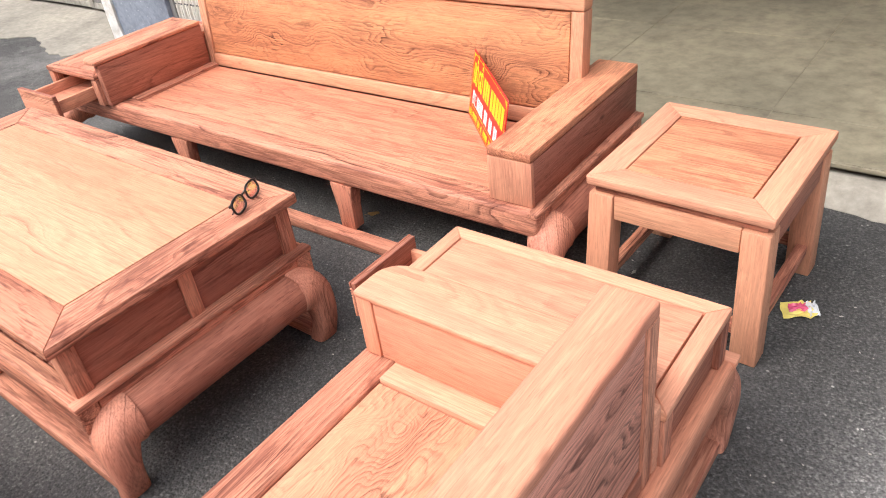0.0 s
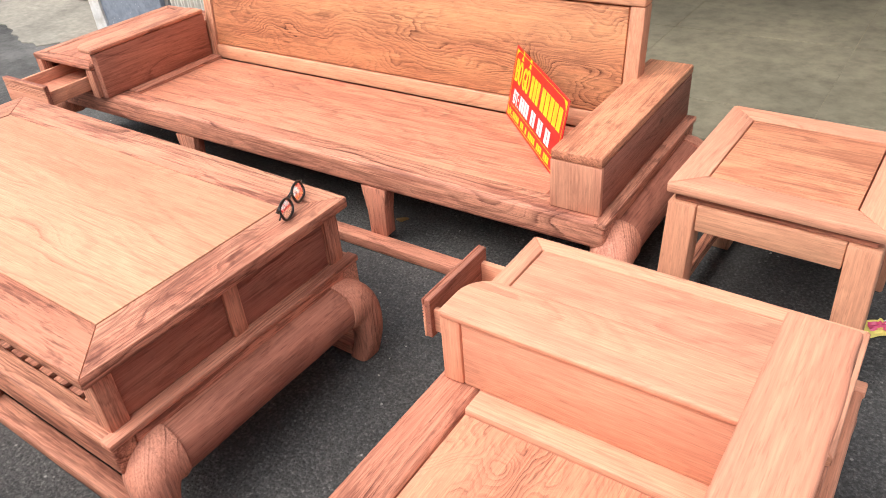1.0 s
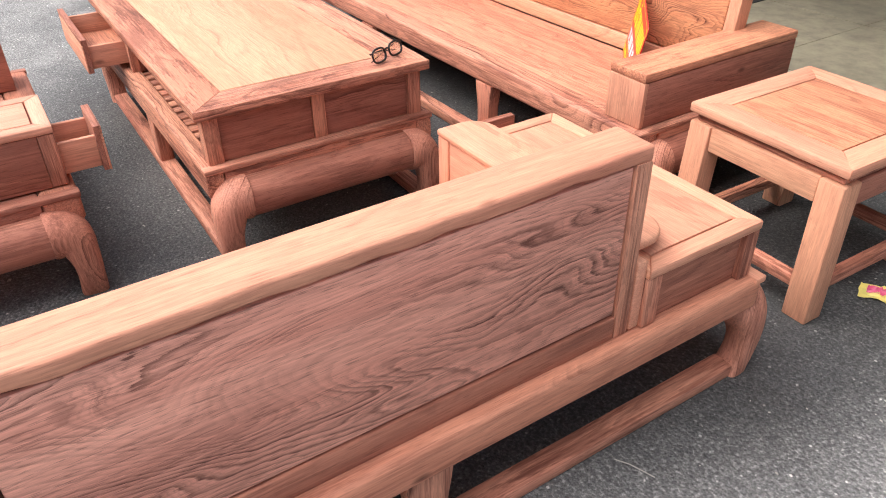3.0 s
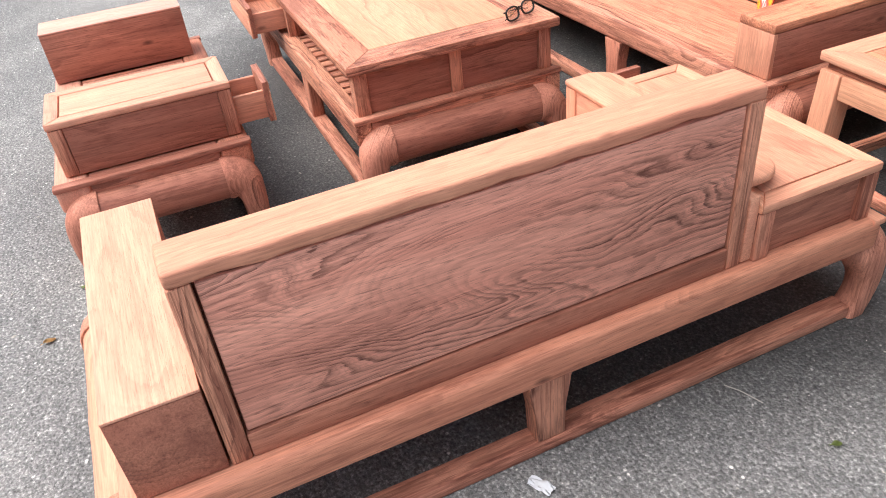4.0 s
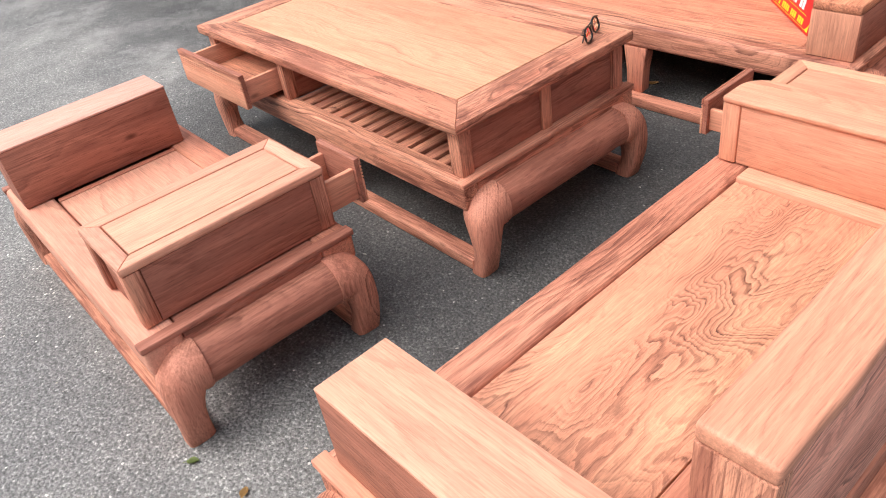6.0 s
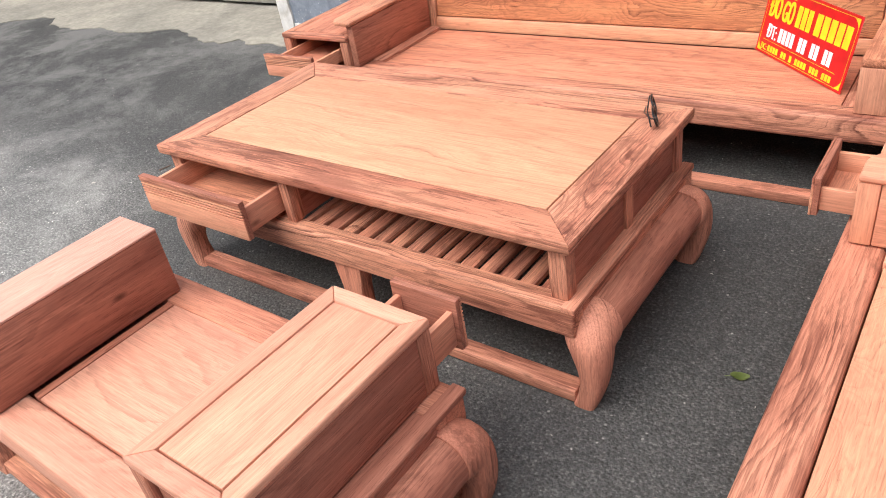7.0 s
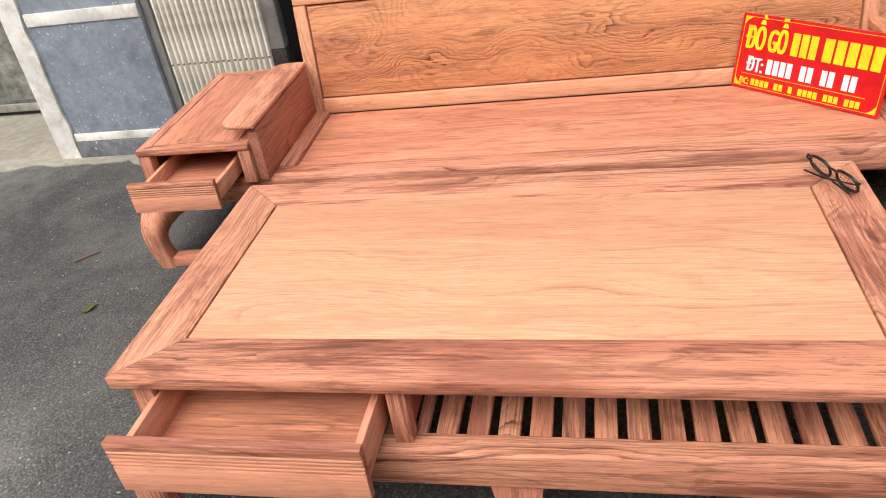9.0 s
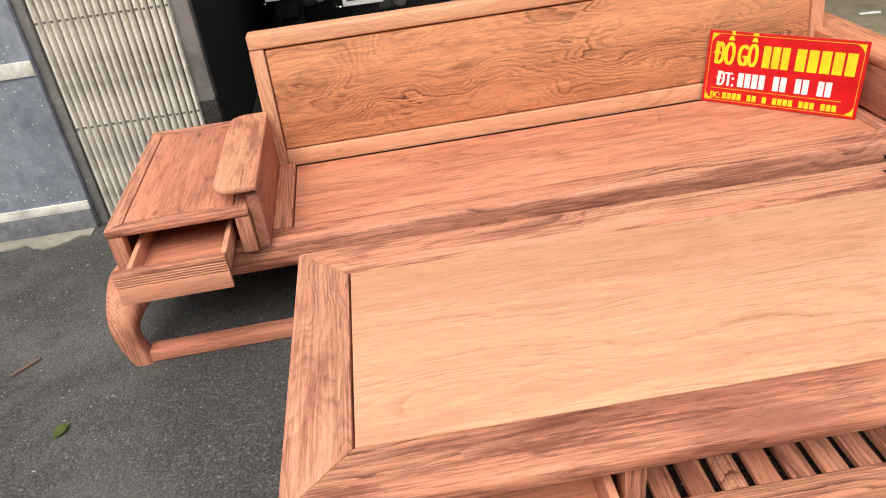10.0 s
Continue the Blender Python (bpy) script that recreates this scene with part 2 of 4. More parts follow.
def speckled(name, colours, scale, rough, bump=0.3, dist=0.004, big=1.5, spec=0.5, flecks=0.0, fleck=(0.5, 0.5, 0.5), dust_and_light=0.0, much=0.52):
    m, nt, b = nodes_of(name, rough)
    b.inputs["Specular IOR Level"].default_value = spec
    tc = add(nt, "ShaderNodeTexCoord").outputs["Object"]
    small = noise_node(nt, tc, scale, 4.0, 0.7)
    wide = noise_node(nt, tc, big, 5.0, 0.6, 0.4)
    c = ramp_node(nt, small, [(0.3, colours[0]), (0.55, colours[1]), (0.75, colours[2])])
    shade = ramp_node(nt, wide, [(0.3, (0.72, 0.72, 0.72)), (0.7, (1.22, 1.2, 1.16))])
    c = mix_node(nt, 1.0, c, shade, "MULTIPLY")
    if flecks:
        v = add(nt, "ShaderNodeTexVoronoi")
        v.inputs["Scale"].default_value = flecks
        plug(nt, tc, v.inputs["Vector"])
        f = ramp_node(nt, v.outputs[0], [(0.12, (1, 1, 1)), (0.20, (0, 0, 0))])
        some = ramp_node(nt, noise_node(nt, tc, flecks * 0.4, 2.0), [(much, (0, 0, 0)), (much + 0.06, (1, 1, 1))])
        c = mix_node(nt, math_node(nt, "MULTIPLY", f, some), c, fleck)
    if dust_and_light:
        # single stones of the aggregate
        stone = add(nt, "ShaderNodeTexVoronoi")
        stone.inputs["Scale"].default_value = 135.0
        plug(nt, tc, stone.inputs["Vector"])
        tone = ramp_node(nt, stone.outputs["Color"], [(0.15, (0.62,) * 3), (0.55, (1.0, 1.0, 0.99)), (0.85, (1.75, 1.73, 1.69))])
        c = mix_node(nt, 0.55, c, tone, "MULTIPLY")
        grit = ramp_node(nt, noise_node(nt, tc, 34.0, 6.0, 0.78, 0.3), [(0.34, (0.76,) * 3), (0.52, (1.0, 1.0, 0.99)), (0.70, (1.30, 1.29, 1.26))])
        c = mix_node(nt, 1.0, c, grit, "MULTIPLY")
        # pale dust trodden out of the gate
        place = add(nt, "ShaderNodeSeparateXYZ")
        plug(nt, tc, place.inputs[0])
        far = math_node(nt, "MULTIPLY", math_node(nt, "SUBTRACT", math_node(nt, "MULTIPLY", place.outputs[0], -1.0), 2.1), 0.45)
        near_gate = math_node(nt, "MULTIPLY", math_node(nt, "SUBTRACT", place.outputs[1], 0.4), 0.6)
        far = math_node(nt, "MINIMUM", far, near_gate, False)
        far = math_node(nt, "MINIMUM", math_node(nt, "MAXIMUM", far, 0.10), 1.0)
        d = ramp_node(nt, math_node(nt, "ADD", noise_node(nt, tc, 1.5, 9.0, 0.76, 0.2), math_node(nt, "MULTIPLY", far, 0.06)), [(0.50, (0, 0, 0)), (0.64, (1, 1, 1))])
        c = mix_node(nt, math_node(nt, "MULTIPLY", math_node(nt, "MULTIPLY", d, far), dust_and_light), c, (0.31, 0.302, 0.285))
        # daylight of the open yard painted in: paler towards street, east and west
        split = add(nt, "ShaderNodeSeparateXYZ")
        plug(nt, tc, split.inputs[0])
        openness = math_node(nt, "ADD", math_node(nt, "MULTIPLY", split.outputs[1], -1.5), math_node(nt, "MULTIPLY", math_node(nt, "MAXIMUM", split.outputs[0], 0.0), 3.8))
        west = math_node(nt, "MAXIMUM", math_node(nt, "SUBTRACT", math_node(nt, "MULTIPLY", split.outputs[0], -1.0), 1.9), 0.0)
        openness = math_node(nt, "ADD", openness, math_node(nt, "MULTIPLY", math_node(nt, "MINIMUM", west, 1.3), 1.1))
        openness = math_node(nt, "ADD", openness, math_node(nt, "MULTIPLY", noise_node(nt, tc, 1.7, 5.0), 0.8))
        worn_or_lit = ramp_node(nt, math_node(nt, "MULTIPLY", math_node(nt, "ADD", openness, 1.3), 0.4), [(0.0, (0.86,) * 3), (0.30, (1.12,) * 3), (0.54, (2.2, 2.19, 2.18)), (0.78, (3.1, 3.09, 3.07))])
        c = mix_node(nt, 1.0, c, worn_or_lit, "MULTIPLY")
    plug(nt, c, b.inputs["Base Color"])
    bump_node(nt, math_node(nt, "ADD", small, math_node(nt, "MULTIPLY", stone.outputs["Distance"], -0.8)) if dust_and_light else small, bump, dist, b)
    return m


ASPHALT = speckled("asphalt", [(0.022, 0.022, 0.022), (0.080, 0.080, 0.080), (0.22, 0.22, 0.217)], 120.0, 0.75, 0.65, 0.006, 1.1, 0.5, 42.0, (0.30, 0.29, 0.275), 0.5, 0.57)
CONCRETE = speckled("concrete", [(0.24, 0.225, 0.195), (0.315, 0.295, 0.255), (0.38, 0.355, 0.31)], 22.0, 0.85, 0.35, 0.006, 2.2, 0.3)
TILE = speckled("beige_tile", [(0.15, 0.135, 0.10), (0.255, 0.23, 0.168), (0.31, 0.28, 0.206)], 11.0, 0.38, 0.03, 0.001, 1.6, 0.5)
GROUT = speckled("grout", [(0.28, 0.26, 0.20), (0.34, 0.31, 0.24), (0.38, 0.35, 0.28)], 60.0, 0.9)
BLUE = speckled("blue_grey_paint", [(0.25, 0.29, 0.36), (0.34, 0.39, 0.475), (0.41, 0.455, 0.54)], 26.0, 0.62, 0.5, 0.002, 3.0, 0.4, 46.0, (0.72, 0.74, 0.76), 0.0, 0.46)
WHITE = speckled("white_paint", [(0.60, 0.57, 0.50), (0.82, 0.81, 0.79), (0.85, 0.845, 0.83)], 13.0, 0.7, 0.3, 0.002, 5.0, 0.4)
PLINTH = speckled("grey_plinth", [(0.12, 0.13, 0.15), (0.18, 0.19, 0.215), (0.25, 0.26, 0.28)], 40.0, 0.8, 0.4, 0.003, 4.0, 0.3, 30.0, (0.5, 0.5, 0.48))
GATE = speckled("weathered_sheet", [(0.075, 0.078, 0.066), (0.27, 0.27, 0.245), (0.50, 0.49, 0.46)], 9.0, 0.6, 0.2, 0.003, 3.0, 0.4)
GATE_FRAME = speckled("gate_frame_paint", [(0.22, 0.21, 0.18), (0.34, 0.33, 0.30), (0.45, 0.44, 0.41)], 22.0, 0.6, 0.2, 0.002, 4.0)
SHUTTER = speckled("cream_shutter_paint", [(0.56, 0.54, 0.48), (0.80, 0.78, 0.72), (0.85, 0.83, 0.78)], 12.0, 0.45, 0.1, 0.001, 5.0)
STEEL = speckled("dull_steel", [(0.10, 0.10, 0.10), (0.16, 0.16, 0.16), (0.22, 0.22, 0.21)], 40.0, 0.4, 0.1, 0.001)
JAMB = speckled("brushed_jamb_steel", [(0.20, 0.20, 0.195), (0.26, 0.26, 0.255), (0.32, 0.32, 0.31)], 20.0, 0.3, 0.05, 0.001, 4.0, 0.6, 30.0, (0.6, 0.6, 0.58))
GRANITE = speckled("dark_granite", [(0.02, 0.018, 0.017), (0.05, 0.045, 0.042), (0.10, 0.09, 0.085)], 90.0, 0.22, 0.0, 0.001, 4.0, 0.5, 34.0, (0.5, 0.47, 0.44))
# near black that paints in the dark of the shop and of shutter gaps
SHADE_BLACK = speckled("shade_black", [(0.012, 0.012, 0.012), (0.016, 0.016, 0.016), (0.022, 0.021, 0.02)], 9.0, 0.7)
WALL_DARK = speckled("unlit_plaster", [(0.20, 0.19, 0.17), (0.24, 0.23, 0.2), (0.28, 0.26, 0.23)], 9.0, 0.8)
FACADE = speckled("facade_render", [(0.30, 0.29, 0.27), (0.36, 0.35, 0.32), (0.42, 0.40, 0.37)], 9.0, 0.8)


def plain(name, colour, rough=0.5, metal=0.0):
    m, nt, b = nodes_of(name, rough, metal)
    tc = add(nt, "ShaderNodeTexCoord").outputs["Object"]
    n = noise_node(nt, tc, 25.0, 3.0)
    c = ramp_node(nt, n, [(0.3, tuple(x * 0.85 for x in colour)), (0.7, tuple(min(1, x * 1.1) for x in colour))])
    plug(nt, c, b.inputs["Base Color"])
    return m


BLACK = plain("black_plastic", (0.012, 0.012, 0.013), 0.3)
RUBBER = plain("black_rubber", (0.02, 0.02, 0.02), 0.8)
CHROME = plain("chrome", (0.6, 0.6, 0.6), 0.15, 1.0)
RED = plain("red_enamel", (0.62, 0.010, 0.014), 0.28)
YELLOW = plain("yellow_print", (0.85, 0.66, 0.02), 0.35)
WHITE_INK = plain("white_print", (0.85, 0.85, 0.85), 0.35)
SIGN_BACK = plain("sign_back", (0.35, 0.34, 0.32), 0.4, 0.6)
GLASS, gnt, gb = nodes_of("lens_glass", 0.02)
gb.inputs["Transmission Weight"].default_value = 1.0
gb.inputs["IOR"].default_value = 1.2


# ---- building helpers ----
SWAP = Matrix(((0, 1, 0, 0), (1, 0, 0, 0), (0, 0, 1, 0), (0, 0, 0, 1)))


def finish(bm):
    bmesh.ops.recalc_face_normals(bm, faces=bm.faces)
    return bm


def part(name, bm, material, parent, label="", smooth=True):
    """One mesh object under a thing or under a part, its vertices given in the parent thing's own space."""
    me = bpy.data.meshes.new(name)
    finish(bm)
    bm.to_mesh(me)
    bm.free()
    me.materials.append(material)
    if smooth:
        me.polygons.foreach_set("use_smooth", [True] * len(me.polygons))
        me.set_sharp_from_angle(angle=radians(40))
    ob = new(name, me)
    ob.parent = parent
    return tagged(ob, label)


def thing(name, at, label, category, group="", kind="", turn=0.0):
    e = new(name)
    e.empty_display_size = 0.1
    e.matrix_basis = pose(*at, 0, 0, turn)
    return tagged(e, label, category, group, kind)


def slab(x0, x1, y0, y1, z0, z1, bev=0.004, seg=2, bm=None):
    """A box with rounded edges, as after wear."""
    own = bmesh.new()
    bmesh.ops.create_cube(own, size=1.0)
    for v in own.verts:
        v.co = Vector((x0 + (v.co.x + 0.5) * (x1 - x0), y0 + (v.co.y + 0.5) * (y1 - y0), z0 + (v.co.z + 0.5) * (z1 - z0)))
    bev = min(bev, 0.45 * min(abs(x1 - x0), abs(y1 - y0), abs(z1 - z0)))
    if bev > 0:
        bmesh.ops.bevel(own, geom=own.edges[:], offset=bev, segments=seg, profile=0.5, affect="EDGES")
    if bm is None:
        return own
    me = bpy.data.meshes.new("tmp")
    own.to_mesh(me)
    own.free()
    bm.from_mesh(me)
    bpy.data.meshes.remove(me)
    return bm


def prism(outline, axis, a, b, bev=0.0, seg=2):
    """A flat outline (list of pairs) pushed from a to b along an axis."""
    bm = bmesh.new()

    def put(p, w):
        return {"x": (w, p[0], p[1]), "y": (p[0], w, p[1]), "z": (p[0], p[1], w)}[axis]

    low = [bm.verts.new(put(p, a)) for p in outline]
    high = [bm.verts.new(put(p, b)) for p in outline]
    bm.faces.new(low)
    bm.faces.new(high[::-1])
    n = len(outline)
    for i in range(n):
        bm.faces.new((low[i], low[(i + 1) % n], high[(i + 1) % n], high[i]))
    finish(bm)
    if bev:
        sharp = [e for e in bm.edges if len(e.link_faces) == 2 and e.calc_face_angle() > 0.6]
        bmesh.ops.bevel(bm, geom=sharp, offset=bev, segments=seg, profile=0.5, affect="EDGES")
    return bm


def sweep(path, count=24, lumps=0.0):
    """Rings swept along a path that lies near a plane of constant u; a row: u, v, z, half u, half across, squareness."""
    bm = bmesh.new()
    pts = [Vector(r[:3]) for r in path]
    rings = []
    for i, r in enumerate(path):
        t = pts[min(i + 1, len(pts) - 1)] - pts[max(i - 1, 0)]
        t.x = 0
        t.normalize()
        across = Vector((0, -t.z, t.y))
        ring = []
        for k in range(count):
            a = 2 * math.pi * k / count
            c, s = math.cos(a), math.sin(a)
            e = 2.0 / r[5]
            du = math.copysign(abs(c) ** e, c) * r[3]
            dn = math.copysign(abs(s) ** e, s) * r[4]
            p = pts[i] + Vector((du, 0, 0)) + across * dn
            if lumps:
                p += noise.noise_vector(p * 9) * lumps
            ring.append(bm.verts.new(p))
        rings.append(ring)
    for a, b in zip(rings, rings[1:]):
        for k in range(count):
            bm.faces.new((a[k], a[(k + 1) % count], b[(k + 1) % count], b[k]))
    bm.faces.new(rings[0])
    bm.faces.new(rings[-1][::-1])
    return bm


def smooth_path(rows, steps=4):
    """Catmull-Rom points between the rows."""
    out = []
    a = np.array(rows, float)
    for i in range(len(a) - 1):
        p0, p1, p2, p3 = a[max(i - 1, 0)], a[i], a[i + 1], a[min(i + 2, len(a) - 1)]
        for k in range(steps):
            t = k / steps
            out.append(0.5 * (2 * p1 + (p2 - p0) * t + (2 * p0 - 5 * p1 + 4 * p2 - p3) * t * t + (3 * p1 - p0 - 3 * p2 + p3) * t ** 3))
    out.append(a[-1])
    return [tuple(map(float, r)) for r in out]


def tube(points, radius, count=8, closed=False):
    """A round wire along points."""
    bm = bmesh.new()
    pts = [Vector(p) for p in points]
    n = len(pts)
    rings = []
    ref = None
    for i in range(n):
        if closed:
            t = pts[(i + 1) % n] - pts[i - 1]
        else:
            t = pts[min(i + 1, n - 1)] - pts[max(i - 1, 0)]
        t.normalize()
        if ref is None:
            ref = t.orthogonal()
        ref = (ref - t * ref.dot(t)).normalized()
        side = t.cross(ref)
        rings.append([bm.verts.new(pts[i] + (ref * math.cos(a) + side * math.sin(a)) * radius) for a in [2 * math.pi * k / count for k in range(count)]])
    pairs = list(zip(rings, rings[1:])) + ([(rings[-1], rings[0])] if closed else [])
    for a, b in pairs:
        for k in range(count):
            bm.faces.new((a[k], a[(k + 1) % count], b[(k + 1) % count], b[k]))
    if not closed:
        bm.faces.new(rings[0])
        bm.faces.new(rings[-1][::-1])
    return bm


class Joiner:
    """Builds the parts of one piece of furniture in its own length (u) and depth (v), which it may swap into the world's y and x."""

    def __init__(self, owner, swap):
        self.owner, self.swap = owner, swap

    def wood(self, sort, axis):
        return WOOD[sort, {"u": "y", "v": "x", "z": "z"}[axis] if self.swap else {"u": "x", "v": "y", "z": "z"}[axis]]

    def add(self, name, bm, sort, axis, parent=None, label=""):
        if self.swap:
            bm.transform(SWAP)
        return part(name, bm, self.wood(sort, axis), parent or self.owner, label)

    def box(self, name, u0, u1, v0, v1, z0, z1, sort, axis, bev=0.004, parent=None, label=""):
        return self.add(name, slab(u0, u1, v0, v1, z0, z1, bev), sort, axis, parent, label)


RAIL_TOP, RAIL_LOW = 0.297, 0.212


def base(j, u0, u1, v0, v1, posts, rail=0.10, front_round=0.012, fwd=0.004, sorts=("frame", "frame", "frame", "side")):
    """The low frame: rails, a log along each end that bends down into curled legs, floor stretchers, short posts."""
    j.add("front_rail", slab(u0, u1, v0, v0 + rail, RAIL_LOW, RAIL_TOP, front_round, 3), sorts[0], "u")
    j.add("back_rail", slab(u0, u1, v1 - rail, v1, RAIL_LOW, RAIL_TOP, front_round, 3), sorts[1], "u")
    for ue, s in ((u0, 1), (u1, -1)):
        a, b = sorted((ue, ue + s * rail))
        j.box("end_rail", a, b, v0 + rail + 0.001, v1 - rail - 0.001, RAIL_LOW, RAIL_TOP - 0.001, sorts[2], "v", 0.006)
        a, b = sorted((ue - s * 0.004, ue + s * 0.03))
        j.box("moulding", a, b, v0 - 0.003, v1 + 0.003, RAIL_TOP - 0.015, RAIL_TOP + 0.002, sorts[2], "v", 0.004)
        o = -s
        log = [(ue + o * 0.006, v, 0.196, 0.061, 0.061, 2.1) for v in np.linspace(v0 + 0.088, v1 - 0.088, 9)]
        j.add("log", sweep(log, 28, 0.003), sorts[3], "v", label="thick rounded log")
        for ve, d in ((v0, 1), (v1, -1)):
            leg = [(0.006, 0.1045, 0.197, 0.0615, 0.0615, 2.1), (0.006, 0.1035, 0.197, 0.0650, 0.0650, 2.1), (0.006, 0.094, 0.197, 0.0665, 0.0665, 2.1), (0.008, 0.068, 0.194, 0.0640, 0.064, 2.1), (0.014, 0.048, 0.178, 0.058, 0.055, 2.3), (0.024, 0.039, 0.152, 0.048, 0.046, 2.6), (0.032, 0.034, 0.115, 0.037, 0.038, 3.0), (0.031, 0.033, 0.075, 0.031, 0.034, 3.4), (0.022, 0.034, 0.035, 0.029, 0.034, 3.8), (0.010, 0.036, 0.0, 0.029, 0.035, 4.2)]
            if d > 0:
                leg = [(r[0], r[1] - fwd * min(1, 3 * (0.208 - r[2]) / 0.208), *r[2:]) for r in leg]
            rows = [(ue + o * r[0], ve + d * r[1], *r[2:]) for r in smooth_path(leg)]
            j.add("leg", sweep(rows, 24, 0.002), "knee", "z", label="curled leg with a rounded knee")
    for v in (v0 + 0.037 - fwd, v1 - 0.037):
        j.box("stretcher", u0 + 0.012, u1 - 0.012, v - 0.027, v + 0.027, 0.0005, 0.036, "frame", "u", 0.005)
        v = min(max(v, v0 + 0.026), v1 - 0.026)
        for u in posts:
            prof = [(-0.050, RAIL_LOW), (-0.044, 0.17), (-0.036, 0.12), (-0.033, 0.0365), (0.033, 0.0365), (0.036, 0.12), (0.044, 0.17), (0.050, RAIL_LOW)]
            bm = prism([(u + a, b) for a, b in prof], "y", v - 0.024, v + 0.024, 0.003)
            j.add("post", bm, "frame", "z")


def panel_with_frame(j, name, u0, u1, v0, v1, z0, z1, border, sort, axis, frame_sort="frame", groove=0.006, parent=None, both=False, ends=None):
    """A top: four mitred border boards round a panel, with a scratched groove between."""
    ga, gb = (groove, 0.0012) if axis == "u" else (0.0012, groove)
    if both:
        ga, gb = groove, groove
    p = j.box(name, u0 + border + ga, u1 - border - ga, v0 + border + gb, v1 - border - gb, z0, z1 - 0.001, sort, axis, 0.0015, parent)
    corners = [(u0, v0), (u1, v0), (u1, v1), (u0, v1)]
    inner = [(u0 + border, v0 + border), (u1 - border, v0 + border), (u1 - border, v1 - border), (u0 + border, v1 - border)]
    for i in range(4):
        k = (i + 1) % 4
        bm = prism([corners[i], corners[k], inner[k], inner[i]], "z", z0, z1, 0.004)
        j.add("border_board", bm, frame_sort if i % 2 == 0 else ends or frame_sort, "u" if i % 2 == 0 else "v", parent)
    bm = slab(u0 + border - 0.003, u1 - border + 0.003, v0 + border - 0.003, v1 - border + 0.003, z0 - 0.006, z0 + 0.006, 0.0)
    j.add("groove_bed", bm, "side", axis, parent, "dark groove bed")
    return p


def drawer(j, u0, u1, front, back, z0, z1, d, name="drawer"):
    """An open drawer; front and back are its v range, d is +1 where it opens towards lower v."""
    t = 0.02 * d
    zs = z1 - 0.03
    h = z1 - z0
    deep = sorted((front + 0.006 * d, front + t))
    f = j.add(name, slab(u0 + 0.001, u1 - 0.001, *deep, z0 + 0.001, z1 - 0.001, 0.001, 1), "side", "u", None, "pulled-out drawer with a ribbed front")
    face = sorted((front, front + 0.0059 * d))
    j.box("front_board", u0, u1, *face, z0, z0 + h * 0.52, "plain", "u", 0.002, f)
    for i in range(4):
        a = z0 + h * (0.545 + 0.075 * i)
        j.box("rib", u0, u1, *face, a, a + h * 0.046, "plain", "u", 0.0015, f)
    j.box("front_edge", u0, u1, *face, z0 + h * 0.84, z1, "frame", "u", 0.002, f)
    a, b = sorted((front + t, back))
    for x in (u0 + 0.012, u1 - 0.026):
        j.box("drawer_side", x, x + 0.014, a, b, z0 + 0.012, zs, "plain", "v", 0.002, f)
    j.box("drawer_bottom", u0 + 0.026, u1 - 0.026, a, b, z0 + 0.014, z0 + 0.022, "panel", "u", 0.001, f)
    a, b = sorted((back, back + 0.012 * d))
    j.box("drawer_back", u0 + 0.012, u1 - 0.012, a, b, z0 + 0.012, zs, "plain", "u", 0.002, f)
    return f


# ---- coffee table ----
def coffee_table():
    at = (-1.540, 1.306, 0)
    t = thing("coffee_table", at, "low pale rosewood coffee table, slatted shelf, one open drawer", "coffee table", "", "", -0.8)
    j = Joiner(t, False)
    u0, u1, v0, v1 = -0.722, 0.726, -0.364, 0.364
    base(j, u0, u1, v0, v1, (0.012,), 0.052, 0.006)
    zt = 0.470
    panel_with_frame(j, "top_panel", u0, u1, v0, v1, zt - 0.030, zt, 0.112, "ochre", "u", groove=0.004, ends="flame")
    zb = zt - 0.0305
    for u in (u0 + 0.022, u1 - 0.067):
        for v in (v0 + 0.022, v1 - 0.067):
            j.box("corner_post", u, u + 0.045, v, v + 0.045, RAIL_TOP, zb, "frame", "z")
    for u in (u0 + 0.034, u1 - 0.049):
        for a, b in ((v0 + 0.068, -0.021), (0.021, v1 - 0.068)):
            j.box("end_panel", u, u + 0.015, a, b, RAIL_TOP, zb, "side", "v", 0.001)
        j.box("middle_post", u - 0.009, u + 0.024, -0.020, 0.020, RAIL_TOP, zb, "frame", "z", 0.003)
    ud = -0.204
    for v in (v0 + 0.022, v1 - 0.062):
        j.box("divider_post", ud, ud + 0.036, v, v + 0.04, RAIL_TOP, zb, "frame", "z")
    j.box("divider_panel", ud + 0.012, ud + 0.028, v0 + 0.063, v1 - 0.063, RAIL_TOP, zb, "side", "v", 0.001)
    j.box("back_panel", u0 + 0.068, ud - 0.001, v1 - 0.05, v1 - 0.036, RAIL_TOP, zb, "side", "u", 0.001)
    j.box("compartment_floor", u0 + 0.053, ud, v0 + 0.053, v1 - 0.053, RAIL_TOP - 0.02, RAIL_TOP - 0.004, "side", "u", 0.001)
    j.box("slat", ud + 0.030, -0.152, v0 + 0.053, v1 - 0.053, RAIL_TOP - 0.022, RAIL_TOP - 0.006, "frame", "v", 0.003)
    for i in range(14):
        x = -0.115 + 0.0577 * i
        j.box("slat", x - 0.0205, x + 0.0205, v0 + 0.053, v1 - 0.053, RAIL_TOP - 0.022, RAIL_TOP - 0.006, "frame", "v", 0.003)
    drawer(j, u0 + 0.048, ud - 0.006, -0.482, 0.05, 0.308, 0.430, 1)
    return t


